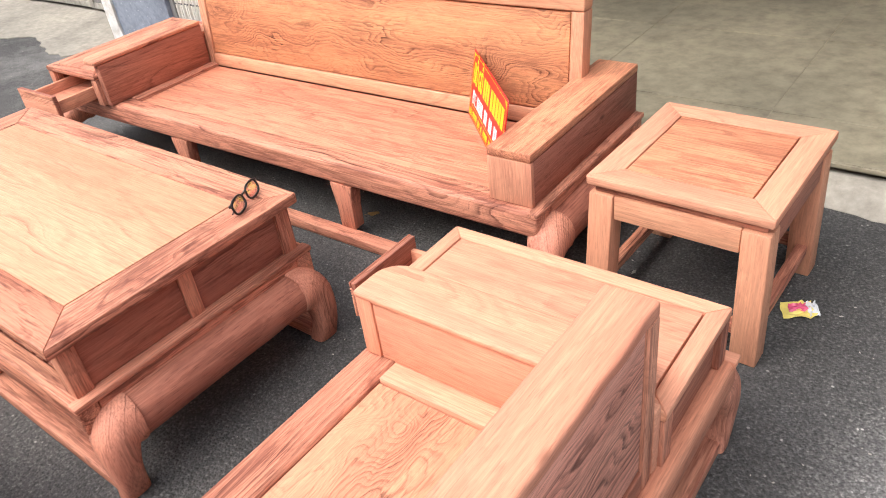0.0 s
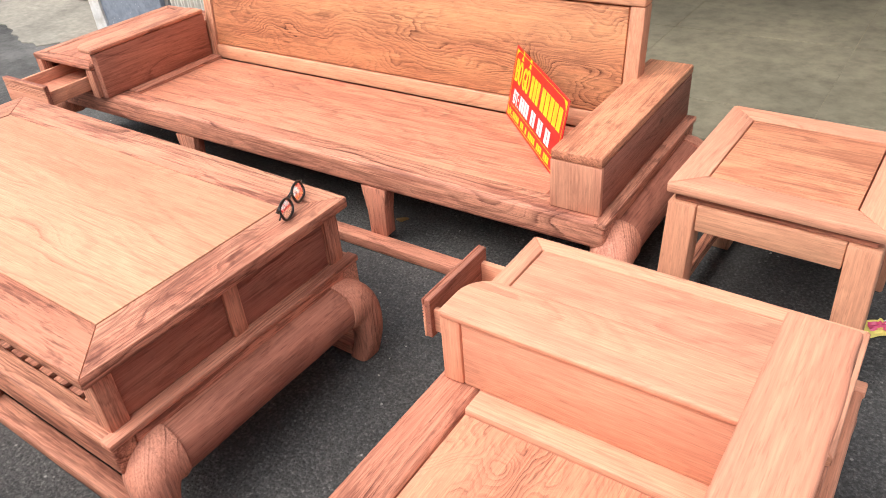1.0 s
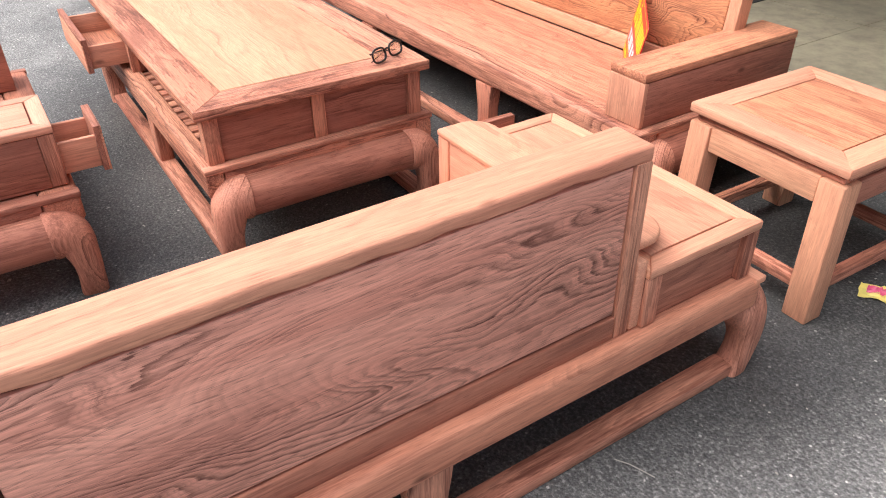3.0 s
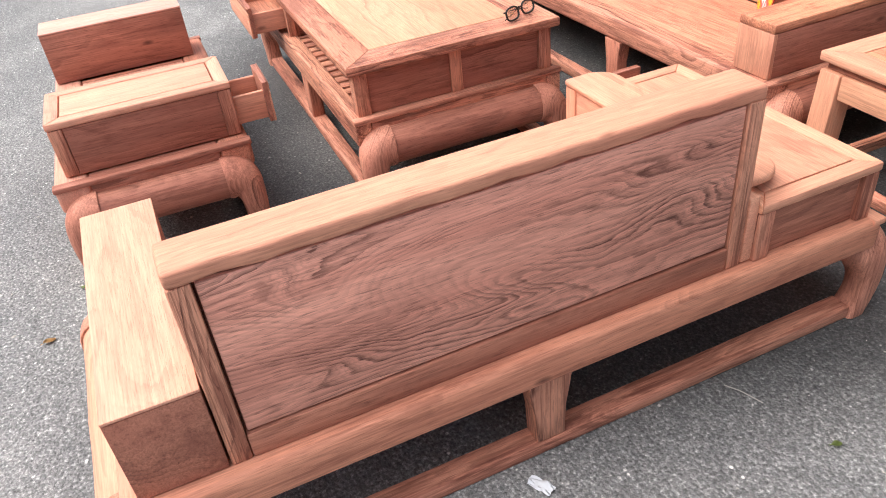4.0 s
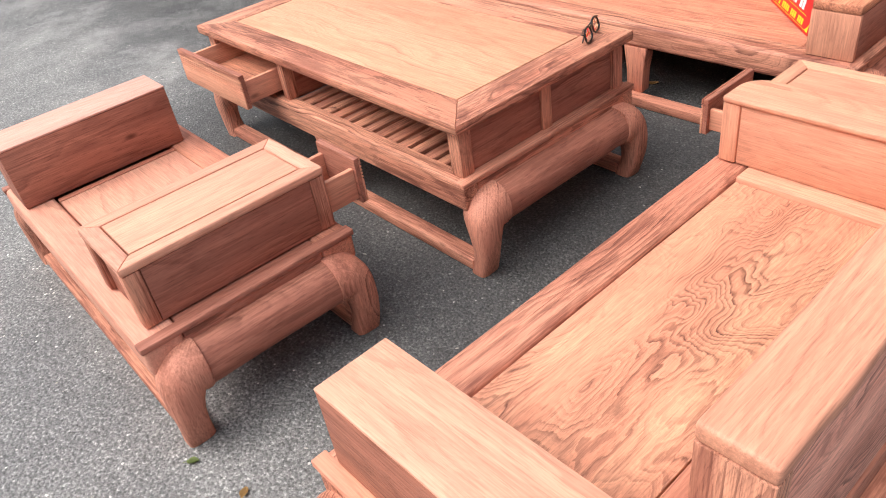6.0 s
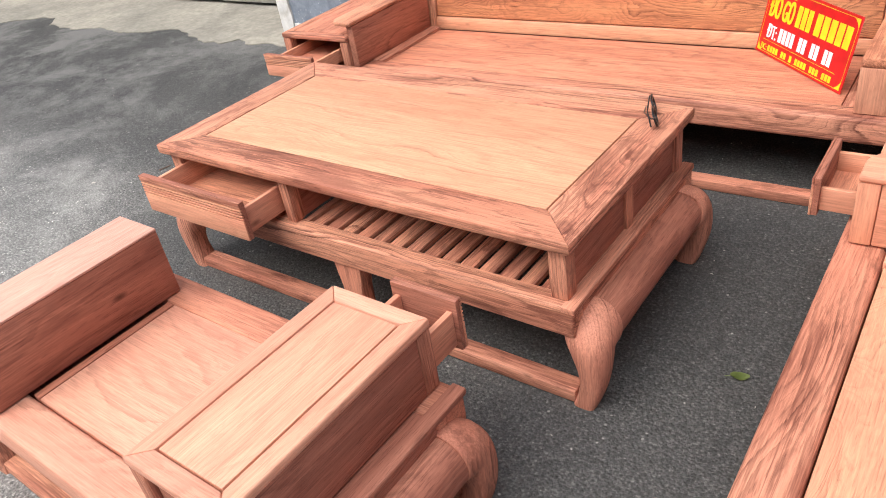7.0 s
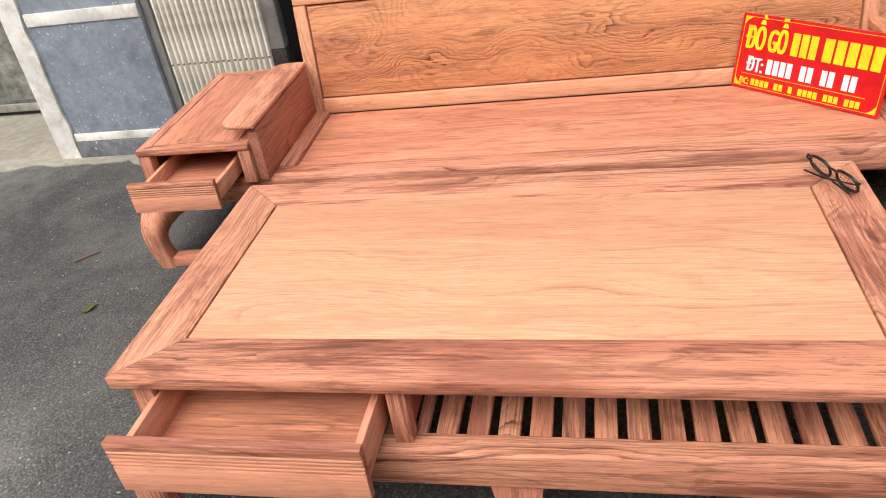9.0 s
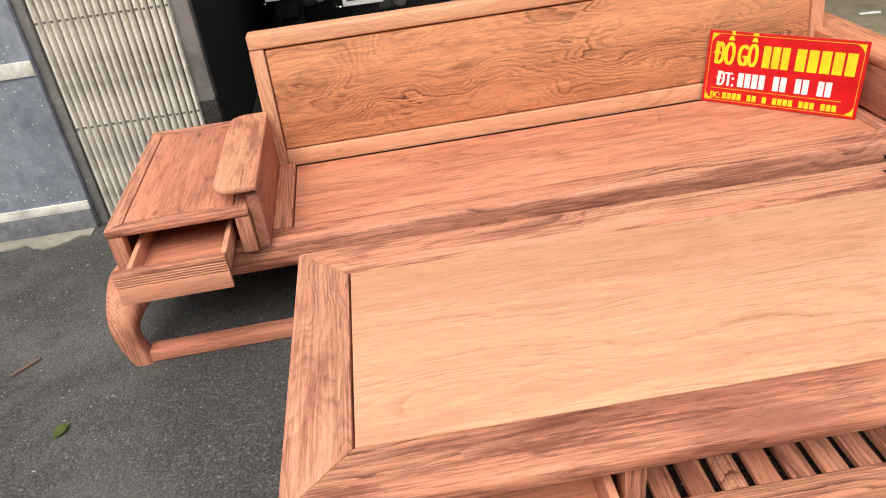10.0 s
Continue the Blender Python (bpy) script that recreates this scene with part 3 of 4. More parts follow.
# ---- long sofa ----
def side_box(j, u0, u1, v0, v1, zt, open_to, drawer_out, z_low=RAIL_TOP + 0.001, top="panel", rim="frame", span=None):
    """The little cupboard beside a seat: posts, panels, a framed top and an open drawer."""
    panel_with_frame(j, "box_top", u0, u1, v0, v1, zt - 0.022, zt, 0.040, top, "v", rim, 0.004, None, True)
    zb = zt - 0.0225
    for u in (u0 + 0.001, u1 - 0.041):
        for v in (v0 + 0.002, v1 - 0.042):
            j.box("box_post", u, u + 0.04, v, v + 0.04, z_low, zb, "frame", "z")
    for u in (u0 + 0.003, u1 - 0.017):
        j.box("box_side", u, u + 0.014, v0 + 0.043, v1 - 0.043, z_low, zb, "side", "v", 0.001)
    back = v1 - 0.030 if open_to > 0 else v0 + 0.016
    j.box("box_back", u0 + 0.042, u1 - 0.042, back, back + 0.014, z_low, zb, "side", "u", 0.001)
    f = v0 if open_to > 0 else v1
    a, b = span or (u0 + 0.05, u1 - 0.05)
    drawer(j, a, b, f - open_to * drawer_out, f + open_to * 0.33, z_low + 0.008, zb - 0.008, open_to)


def backrest(j, u0, u1, v_low, v_top, z0, z1, thick, facing, sort, rims=("plain", "plain", "plain"), stile=0.046, lip=0.048, worn_or_lit=0.0):
    """A framed panel back that leans a little; facing: -1 where the seat lies at lower v."""
    lean = (v_top - v_low) / (z1 - z0)
    shear = Matrix(((1, 0, 0, 0), (0, 1, lean, -lean * z0), (0, 0, 1, 0), (0, 0, 0, 1)))
    a, b = sorted((v_low, v_low - facing * thick))

    def piece(name, x0, x1, y0, y1, za, zb, s, ax, bev, wave=0.0):
        bm = slab(x0, x1, y0, y1, za, zb, bev, 3 if bev > 0.006 else 2)
        if wave:
            # the uneven wane of a hand-planed edge along the rear
            bmesh.ops.bisect_plane(bm, geom=bm.verts[:] + bm.edges[:] + bm.faces[:], plane_co=(x0 + 0.02, 0, 0), plane_no=(1, 0, 0))
            for x in np.linspace(x0 + 0.03, x1 - 0.02, 60):
                bmesh.ops.bisect_plane(bm, geom=bm.verts[:] + bm.edges[:] + bm.faces[:], plane_co=(x, 0, 0), plane_no=(1, 0, 0))
            for v in bm.verts:
                rear = max(0.0, (v.co.y - y0) / (y1 - y0) - 0.6) * 2.5
                n = noise.noise(Vector((v.co.x * 6.0, 2.0, 0))) + 0.6 * noise.noise(Vector((v.co.x * 17.0, 5.0, 0)))
                v.co.z += wave * rear * (n if v.co.z < za + 0.01 else 0.35 * n)
                v.co.y += 0.5 * wave * rear * noise.noise(Vector((v.co.x * 9.0, 8.0, 0)))
        bm.transform(shear)
        j.add(name, bm, s, ax)

    piece("top_rail", u0, u1, a, b, z1 - lip, z1, rims[0], "u", 0.007, worn_or_lit)
    piece("bottom_rail", u0 + stile + 0.001, u1 - stile - 0.001, a + 0.001, b - 0.001, z0, z0 + 0.055, rims[1], "u", 0.004)
    for x in (u0, u1 - stile):
        piece("stile", x, x + stile, a + 0.0005, b - 0.0005, z0, z1 - lip - 0.0005, rims[2], "z", 0.004)
    piece("back_panel", u0 + stile + 0.005, u1 - stile - 0.005, a + 0.006, b - 0.006, z0 + 0.060, z1 - lip - 0.005, sort, "u", 0.003)
    piece("groove_bed", u0 + stile - 0.006, u1 - stile + 0.006, (a + b) / 2 - 0.005, (a + b) / 2 + 0.005, z0 + 0.05, z1 - lip + 0.006, "side", "u", 0.0)


def long_sofa():
    at = (-1.565, 2.428, 0)
    t = thing("sofa", at, "long raw rosewood sofa, figured back panel, small drawer box", "sofa", "wooden seats of the set", "", 0.6)
    j = Joiner(t, False)
    u0, u1, v0, v1 = -1.245, 1.245, -0.367, 0.367
    base(j, u0, u1, v0, v1, (-0.425, 0.47), 0.088, 0.014, 0.055)
    # seat
    j.box("seat_panel", -0.762, 1.03, v0 + 0.092, 0.155, RAIL_TOP - 0.03, RAIL_TOP - 0.010, "panel", "u", 0.002)
    j.box("seat_end_board", -0.860, -0.766, v0 + 0.0885, 0.164, RAIL_TOP - 0.03, RAIL_TOP + 0.0005, "frame", "v", 0.002)
    j.box("seat_end_board", 1.034, 1.156, v0 + 0.0885, 0.18, RAIL_TOP - 0.03, RAIL_TOP - 0.008, "frame", "v", 0.002)
    j.box("seat_bed", u0 + 0.09, u1 - 0.09, v0 + 0.089, v1 - 0.089, RAIL_LOW + 0.01, RAIL_TOP - 0.032, "side", "u", 0.001)
    backrest(j, -0.835, 1.105, 0.165, 0.215, RAIL_TOP - 0.012, 0.725, 0.06, -1, "figured", ("ochre", "ochre", "ochre"))
    # solid arm; its body is darkened to paint in the outer face's shade
    j.box("arm_block", 1.077, 1.218, v0 + 0.042, 0.370, RAIL_TOP + 0.0025, 0.440, "side", "v", 0.002, None, "armrest box, shade put into its dark brown wood")
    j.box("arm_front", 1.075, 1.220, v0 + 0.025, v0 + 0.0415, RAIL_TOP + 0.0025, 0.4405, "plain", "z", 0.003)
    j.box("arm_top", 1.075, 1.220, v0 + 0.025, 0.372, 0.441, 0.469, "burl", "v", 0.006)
    # drawer box with its arm plank and rounded cap
    side_box(j, -1.232, -0.852, v0 - 0.028, 0.300, 0.432, 1, 0.175)
    j.box("arm_plank", -0.8515, -0.818, v0 - 0.01, 0.163, RAIL_TOP + 0.001, 0.476, "side", "v", 0.004)
    cap = [(-0.816, v0 - 0.024), (-0.816, 0.163), (-0.88, 0.163)] + [(-0.88 - 0.055 * math.sin(a), 0.108 + 0.055 * math.cos(a)) for a in np.linspace(0.2, 1.57, 5)]
    cap += [(-0.88 - 0.055 * math.cos(a), v0 + 0.031 - 0.055 * math.sin(a)) for a in np.linspace(0, 1.57, 6)]
    j.add("arm_cap", prism(cap, "z", 0.4765, 0.494, 0.006, 3), "flame", "v", None, "armrest cap with a rounded corner")
    return t


# ---- bench sofa with its back to the street ----
def bench_sofa():
    at = (-0.022, 0.966, 0)
    t = thing("sofa", at, "raw rosewood sofa with panelled back, solid armrest, open drawer", "sofa", "wooden seats of the set")
    j = Joiner(t, True)
    u0, u1, v0, v1 = -0.821, 0.821, -0.363, 0.363
    base(j, u0, u1, v0, v1, (-0.03,), 0.10, 0.014, 0.004, ("frame", "panel", "plain", "plain"))
    j.box("seat_panel", -0.645, 0.380, v0 + 0.104, 0.110, RAIL_TOP - 0.03, RAIL_TOP - 0.006, "figured", "u", 0.002)
    j.box("seat_board", -0.645, 0.380, 0.1135, 0.245, RAIL_TOP - 0.03, RAIL_TOP - 0.005, "panel", "u", 0.002)
    j.box("seat_end_board", 0.384, 0.448, v0 + 0.1005, 0.26, RAIL_TOP - 0.03, RAIL_TOP + 0.004, "plain", "v", 0.003)
    j.box("seat_end_board", -0.72, -0.649, v0 + 0.1005, 0.26, RAIL_TOP - 0.03, RAIL_TOP - 0.004, "plain", "v", 0.003)
    j.box("seat_bed", u0 + 0.101, u1 - 0.101, v0 + 0.101, v1 - 0.101, RAIL_LOW + 0.01, RAIL_TOP - 0.032, "side", "u", 0.001)
    backrest(j, -0.640, 0.437, 0.240, 0.240, RAIL_TOP + 0.0005, 0.705, 0.094, -1, "rough", ("plain", "side", "frame"), 0.036, 0.029, 0.008)
    # brown sides under a pale top: fall of light put into the wood
    j.box("arm_block", -0.794, -0.6445, v0 + 0.041, 0.333, RAIL_TOP + 0.0025, 0.479, "side", "v", 0.002, None, "armrest box, shade put into its brown wood")
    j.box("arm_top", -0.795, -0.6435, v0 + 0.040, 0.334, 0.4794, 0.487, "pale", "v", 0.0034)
    side_box(j, 0.466, 0.795, v0 + 0.034, 0.344, 0.438, 1, 0.118, RAIL_TOP + 0.001, "plain", "plain")
    j.box("arm_plank", 0.439, 0.4655, v0 + 0.066, 0.335, RAIL_TOP + 0.005, 0.460, "plain", "v", 0.004)
    j.box("arm_post", 0.436, 0.4655, v0 + 0.02, v0 + 0.065, RAIL_TOP + 0.005, 0.460, "plain", "z", 0.004)
    e = v0 + 0.02
    cap = [(0.433, 0.305), (0.432, e), (0.50, e)] + [(0.50 + 0.065 * math.sin(a), e + 0.065 - 0.065 * math.cos(a)) for a in np.linspace(0.2, 1.57, 6)]
    cap += [(0.50 + 0.065 * math.cos(a), 0.235 + 0.07 * math.sin(a)) for a in np.linspace(0.0, 1.5, 7)]
    j.add("arm_cap", prism(cap, "z", 0.4605, 0.478, 0.006, 3), "plain", "v", None, "armrest cap with rounded corners")
    return t


# ---- armchair without a back ----
def armchair():
    at = (-1.460, 0.350, 0)
    t = thing("armchair", at, "raw rosewood armchair still without a back, one drawer open", "armchair", "wooden seats of the set", "", -1.2)
    j = Joiner(t, False)
    u0, u1, v0, v1 = -0.540, 0.550, -0.283, 0.284
    base(j, u0, u1, v0, v1, (), 0.095, 0.012, 0.004, ("pale", "panel", "side", "side"))
    j.box("seat_panel", -0.282, 0.30, v0 + 0.0985, v1 - 0.0975, RAIL_TOP - 0.03, RAIL_TOP - 0.001, "pale", "u", 0.0015)
    j.box("seat_end_board", -0.31, -0.286, v0 + 0.0985, v1 - 0.0975, RAIL_TOP - 0.03, RAIL_TOP - 0.0005, "panel", "v", 0.002)
    j.box("seat_bed", u0 + 0.097, u1 - 0.097, v0 + 0.097, v1 - 0.097, RAIL_LOW + 0.01, RAIL_TOP - 0.032, "side", "u", 0.001)
    # side shade painted in as brown wood below the lighter top
    j.box("arm_block", -0.471, -0.317, v0 + 0.014, v1 - 0.050, RAIL_TOP + 0.0035, 0.482, "side", "v", 0.002, None, "armrest box, shade put into its brown wood")
    j.box("arm_top", -0.472, -0.316, v0 + 0.013, v1 - 0.049, 0.4824, 0.490, "sky_sheen", "v", 0.0036)
    side_box(j, 0.250, 0.503, v0 + 0.036, v1 - 0.011, 0.470, -1, 0.112, RAIL_TOP + 0.0045, "pale", "pale", (0.320, 0.495))
    return t


# ---- stool ----
def stool():
    at = (0.072, 2.349, 0)
    t = thing("stool", at, "square raw rosewood stool with a framed top and stretchers", "stool", "", "", -1.5)
    j = Joiner(t, False)
    w, d = 0.241, 0.254
    panel_with_frame(j, "top_panel", -w, w, -d, d, 0.420, 0.447, 0.075, "burl", "u", "plain", 0.004)
    j.box("waist", -w + 0.018, w - 0.018, -d + 0.018, d - 0.018, 0.396, 0.4195, "frame", "u", 0.003)
    for a in (-1, 1):
        for b in (-1, 1):
            bm = slab(-0.035, 0.035, -0.035, 0.035, 0, 0.395, 0.006)
            for v in bm.verts:
                k = 1 - v.co.z / 0.395
                v.co.x += a * (w - 0.040 + 0.012 * k)
                v.co.y += b * (d - 0.040 + 0.012 * k)
            j.add("leg", bm, "ochre", "z")
        sy = sorted((a * (d - 0.010), a * (d - 0.042)))
        sx = sorted((a * (w - 0.010), a * (w - 0.042)))
        j.box("apron", -w + 0.0755, w - 0.0755, *sy, 0.325, 0.395, "ochre", "u")
        j.box("apron", *sx, -d + 0.0755, d - 0.0755, 0.325, 0.395, "side", "v")
        j.box("stretcher", -w + 0.062, w - 0.062, *sy, 0.075, 0.108, "frame", "u")
        j.box("stretcher", *sx, -d + 0.062, d - 0.062, 0.075, 0.108, "frame", "v")
    return t


coffee_table()
long_sofa()
bench_sofa()
armchair()
stool()


# ---- ground, house front ----
def sheet(name, x0, x1, y0, y1, z, mat, label, cat, cuts=0):
    bm = bmesh.new()
    vs = [bm.verts.new(p) for p in ((x0, y0, z), (x1, y0, z), (x1, y1, z), (x0, y1, z))]
    bm.faces.new(vs)
    ob = part(name, bm, mat, None, label)
    return tagged(ob, label, cat, "", "structure")


def solid(name, lo, hi, mat, label, cat, bev=0.004):
    ob = part(name, slab(lo[0], hi[0], lo[1], hi[1], lo[2], hi[2], bev), mat, None)
    return tagged(ob, label, cat, "", "structure")


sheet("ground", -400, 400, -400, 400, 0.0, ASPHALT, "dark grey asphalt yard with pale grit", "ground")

# dusty concrete in front of the gate, with a ragged edge towards the asphalt
edge = []
for x in np.linspace(-9.0, -3.2, 140):
    wild = 1.0 + 1.4 * min(1.0, max(0.0, -x - 3.9))
    y = 2.86 + wild * 0.10 * noise.noise(Vector((x * 1.7, 0, 0))) + 0.06 * noise.noise(Vector((x * 7, 3, 0))) + 0.03 * noise.noise(Vector((x * 23, 5, 0)))
    edge.append((x, y))
tagged(part("pavement", prism([(-3.2, 3.7), (-9.0, 3.7)] + edge, "z", -0.02, 0.006), CONCRETE, None), "dusty pale concrete pavement before the gate", "pavement", "", "structure")

FLOOR_Z = 0.10
floor = solid("floor", (-2.62, 3.115, -0.05), (3.4, 9.5, FLOOR_Z - 0.003), GROUT, "beige tiled shop floor with fine pale joints", "floor", 0.0)
solid("trim", (-2.62, 3.074, 0.082), (3.4, 3.1148, FLOOR_Z - 0.003), TILE, "overhanging beige edge of the shop floor", "threshold", 0.002)
lip = [(3.114, 0.0), (3.114, 0.058), (3.062, 0.060), (3.03, 0.060), (2.99, 0.042), (2.955, 0.012), (2.935, 0.002), (2.935, -0.02), (3.062, -0.02)]
kerb_bm = bmesh.new()
xs = np.linspace(-2.62, 3.4, 120)
rows = []
for x in xs:
    w = 0.03 * noise.noise(Vector((x * 3.1, 1, 0))) + 0.018 * noise.noise(Vector((x * 13, 2, 0)))
    rows.append([kerb_bm.verts.new((x, y + w * max(0.0, 3.062 - y) / 0.13, z + 0.006 * noise.noise(Vector((x * 11, y * 20, 0))) * (z > 0.01))) for y, z in lip])
for a, c in zip(rows, rows[1:]):
    for k in range(len(lip)):
        n = (k + 1) % len(lip)
        kerb_bm.faces.new((a[k], a[n], c[n], c[k]))
kerb_bm.faces.new(rows[0])
kerb_bm.faces.new(rows[-1][::-1])
tagged(part("kerb", kerb_bm, CONCRETE, None), "rough concrete ramp along the shop floor", "kerb", "", "structure")

# house front
solid("wall_blue", (-3.82, 2.945, 0.085), (-3.19, 3.30, 3.6), BLUE, "flecked blue-grey painted house wall", "wall", 0.003)
solid("plinth", (-3.82, 2.935, -0.02), (-3.19, 3.30, 0.0845), PLINTH, "grey plinth under the blue wall", "plinth")
solid("trim", (-3.722, 2.938, 0.086), (-3.19, 2.9445, 0.124), WHITE, "chipped white painted band over the plinth", "trim", 0.002)
solid("trim", (-3.722, 2.938, 0.622), (-3.19, 2.9445, 0.676), WHITE, "chipped white painted band on the wall", "trim", 0.002)
solid("trim", (-3.722, 2.938, 1.20), (-3.19, 2.9445, 1.254), WHITE, "chipped white painted band on the wall", "trim", 0.002)
strip = []
for z in np.linspace(-0.02, 3.6, 150):
    strip.append((-3.7225 - 0.006 + 0.010 * noise.noise(Vector((z * 9, 0, 4))) + 0.02 * max(0.0, 0.3 - z), z))
bm = prism([(-3.826, 3.6), (-3.826, -0.02)] + strip, "y", 2.930, 2.9443)
tagged(part("trim", bm, WHITE, None, "", False), "uneven brushed white painted corner strip", "trim", "", "structure")
solid("wall_return", (-3.82, 3.3005, -0.02), (-3.66, 3.70, 3.6), BLUE, "blue-grey return wall to the gate", "wall")
solid("wall_above", (-3.82, 2.96, 3.6005), (3.6, 3.30, 7.0), FACADE, "plain house front over the shop opening", "wall")
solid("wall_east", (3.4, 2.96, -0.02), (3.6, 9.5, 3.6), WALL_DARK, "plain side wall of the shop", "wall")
solid("wall_west", (-2.80, 3.062, -0.02), (-2.625, 9.5, 3.6), SHADE_BLACK, "side wall of the shop with its darkness painted in", "wall")
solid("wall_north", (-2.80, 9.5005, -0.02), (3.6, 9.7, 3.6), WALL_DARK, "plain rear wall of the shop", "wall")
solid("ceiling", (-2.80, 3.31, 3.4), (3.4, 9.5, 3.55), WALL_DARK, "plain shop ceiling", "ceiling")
solid("pillar", (-2.688, 3.0, 0.42), (-2.622, 3.0600, 3.6), JAMB, "polished grey steel jamb of the shop opening", "jamb")
solid("pillar", (-2.690, 2.998, -0.02), (-2.620, 3.0605, 0.4195), GRANITE, "dark speckled granite foot of the jamb", "jamb")


def folding_shutter():
    """Folded lattice shutter: cream upright bars on steel channels, held by rows of rivets."""
    s = thing("folding_shutter", (-2.94, 3.0, 0), "folded cream steel lattice shutter with rows of rivets", "shutter")
    part("guide_post", slab(-0.247, -0.212, -0.03, 0.05, 0.0, 3.5, 0.003), JAMB, s, "dull steel guide post")
    bar_mesh = None
    n = 18
    for i in range(n):
        x = -0.198 + i * 0.0262
        if bar_mesh is None:
            ob = part("bar", prism([(-0.0078, -0.018), (-0.004, -0.024), (0.004, -0.024), (0.0078, -0.018), (0.0078, 0.02), (-0.0078, 0.02)], "z", 0.0, 3.45, 0.0), SHUTTER, s)
            bar_mesh = ob.data
        else:
            ob = new("bar", bar_mesh)
            ob.parent = s
        ob.location = (x, 0.004 * (i % 2), 0)
        # channels near black: the dark of the gaps put into their colour
        part("channel", slab(x + 0.0100, x + 0.0160, 0.012, 0.03, 0.0, 3.45, 0.0), SHADE_BLACK, s)
    rivet_mesh = None
    for z in (0.02, 0.395, 0.785, 1.17, 1.56):
        for i in range(n):
            x = -0.198 + i * 0.0262
            if rivet_mesh is None:
                bm = bmesh.new()
                bmesh.ops.create_cone(bm, cap_ends=True, segments=10, radius1=0.0065, radius2=0.0035, depth=0.007, matrix=Matrix.Rotation(radians(90), 4, "X"))
                ob = part("rivet", bm, STEEL, s)
                rivet_mesh = ob.data
            else:
                ob = new("rivet", rivet_mesh)
                ob.parent = s
            ob.location = (x, -0.0245 + 0.004 * (i % 2), z)


folding_shutter()

# unseen walls added south and west; they close the yard and block low sky light
solid("wall_south", (-30, -10.2, -0.02), (30, -10.0, 7.5), FACADE, "plain unseen wall added to block low southern sky light", "wall")
solid("wall_neighbour", (-14.2, -9.9, -0.02), (-14.0, 3.7, 6.0), FACADE, "plain unseen wall added to block low western sky light", "wall")


def gate_leaf(x0, x1, y, label):
    g = thing("gate_leaf", ((x0 + x1) / 2, y, 0), label, "gate", "leaves of the yard gate")
    h = (x1 - x0) / 2
    part("sheet", slab(-h + 0.03, h - 0.03, -0.004, 0.004, 0.07, 2.3, 0.0), GATE, g, "weathered grey sheet")
    for x in (-h, h - 0.04):
        part("upright", slab(x, x + 0.04, -0.022, 0.022, 0.03, 2.35, 0.003), GATE_FRAME, g)
    for z in (0.03, 1.1, 2.31):
        part("crossbar", slab(-h + 0.0405, h - 0.0405, -0.020, 0.020, z, z + 0.045, 0.003), GATE_FRAME, g)
    part("drip_rail", slab(-h + 0.0405, h - 0.0405, -0.014, -0.0045, 0.0755, 0.098, 0.002), STEEL, g, "rusty lower rail")


for k, (a, c) in enumerate(((-8.5, -7.68), (-7.66, -6.84), (-6.82, -6.0), (-5.98, -5.15), (-5.13, -4.30), (-4.28, -3.835))):
    gate_leaf(a, c, 3.56 + 0.012 * (k % 2), "weathered grey sheet-metal gate leaf in a pale frame")
solid("wall_yard", (-400, 3.75, -0.02), (-3.83, 3.95, 2.6), FACADE, "plain wall behind the gate", "wall")


# floor tiles
def tiles():
    size = 0.82
    for i in range(-4, 5):
        for k in range(0, 8):
            x0, x1 = max(-2.61, -0.05 + i * size), min(3.39, -0.05 + (i + 1) * size)
            y0, y1 = max(3.08, 2.58 + k * size), min(9.49, 2.58 + (k + 1) * size)
            if x1 - x0 < 0.03 or y1 - y0 < 0.03:
                continue
            part("tile", slab(x0 + 0.002, x1 - 0.002, y0 + 0.002, y1 - 0.002, FLOOR_Z - 0.0025, FLOOR_Z, 0.0006, 1), TILE, floor)


tiles()


# ---- motorbikes in the dark of the shop ----
def wheel(parent, y, r, name="wheel"):
    pts = [(0, y + (r - 0.045) * math.cos(a), FLOOR_Z + r + (r - 0.045) * math.sin(a)) for a in np.linspace(0, 2 * math.pi, 40, endpoint=False)]
    w = part(name, tube(pts, 0.045, 12, True), RUBBER, parent, "black tyre")
    pts = [(0, y + (r - 0.095) * math.cos(a), FLOOR_Z + r + (r - 0.095) * math.sin(a)) for a in np.linspace(0, 2 * math.pi, 32, endpoint=False)]
    part("rim", tube(pts, 0.014, 8, True), CHROME, w)
    for k in range(5):
        a = k * 2 * math.pi / 5
        part("spoke", tube([(0, y, FLOOR_Z + r), (0, y + (r - 0.1) * math.cos(a), FLOOR_Z + r + (r - 0.1) * math.sin(a))], 0.011, 8), STEEL, w)


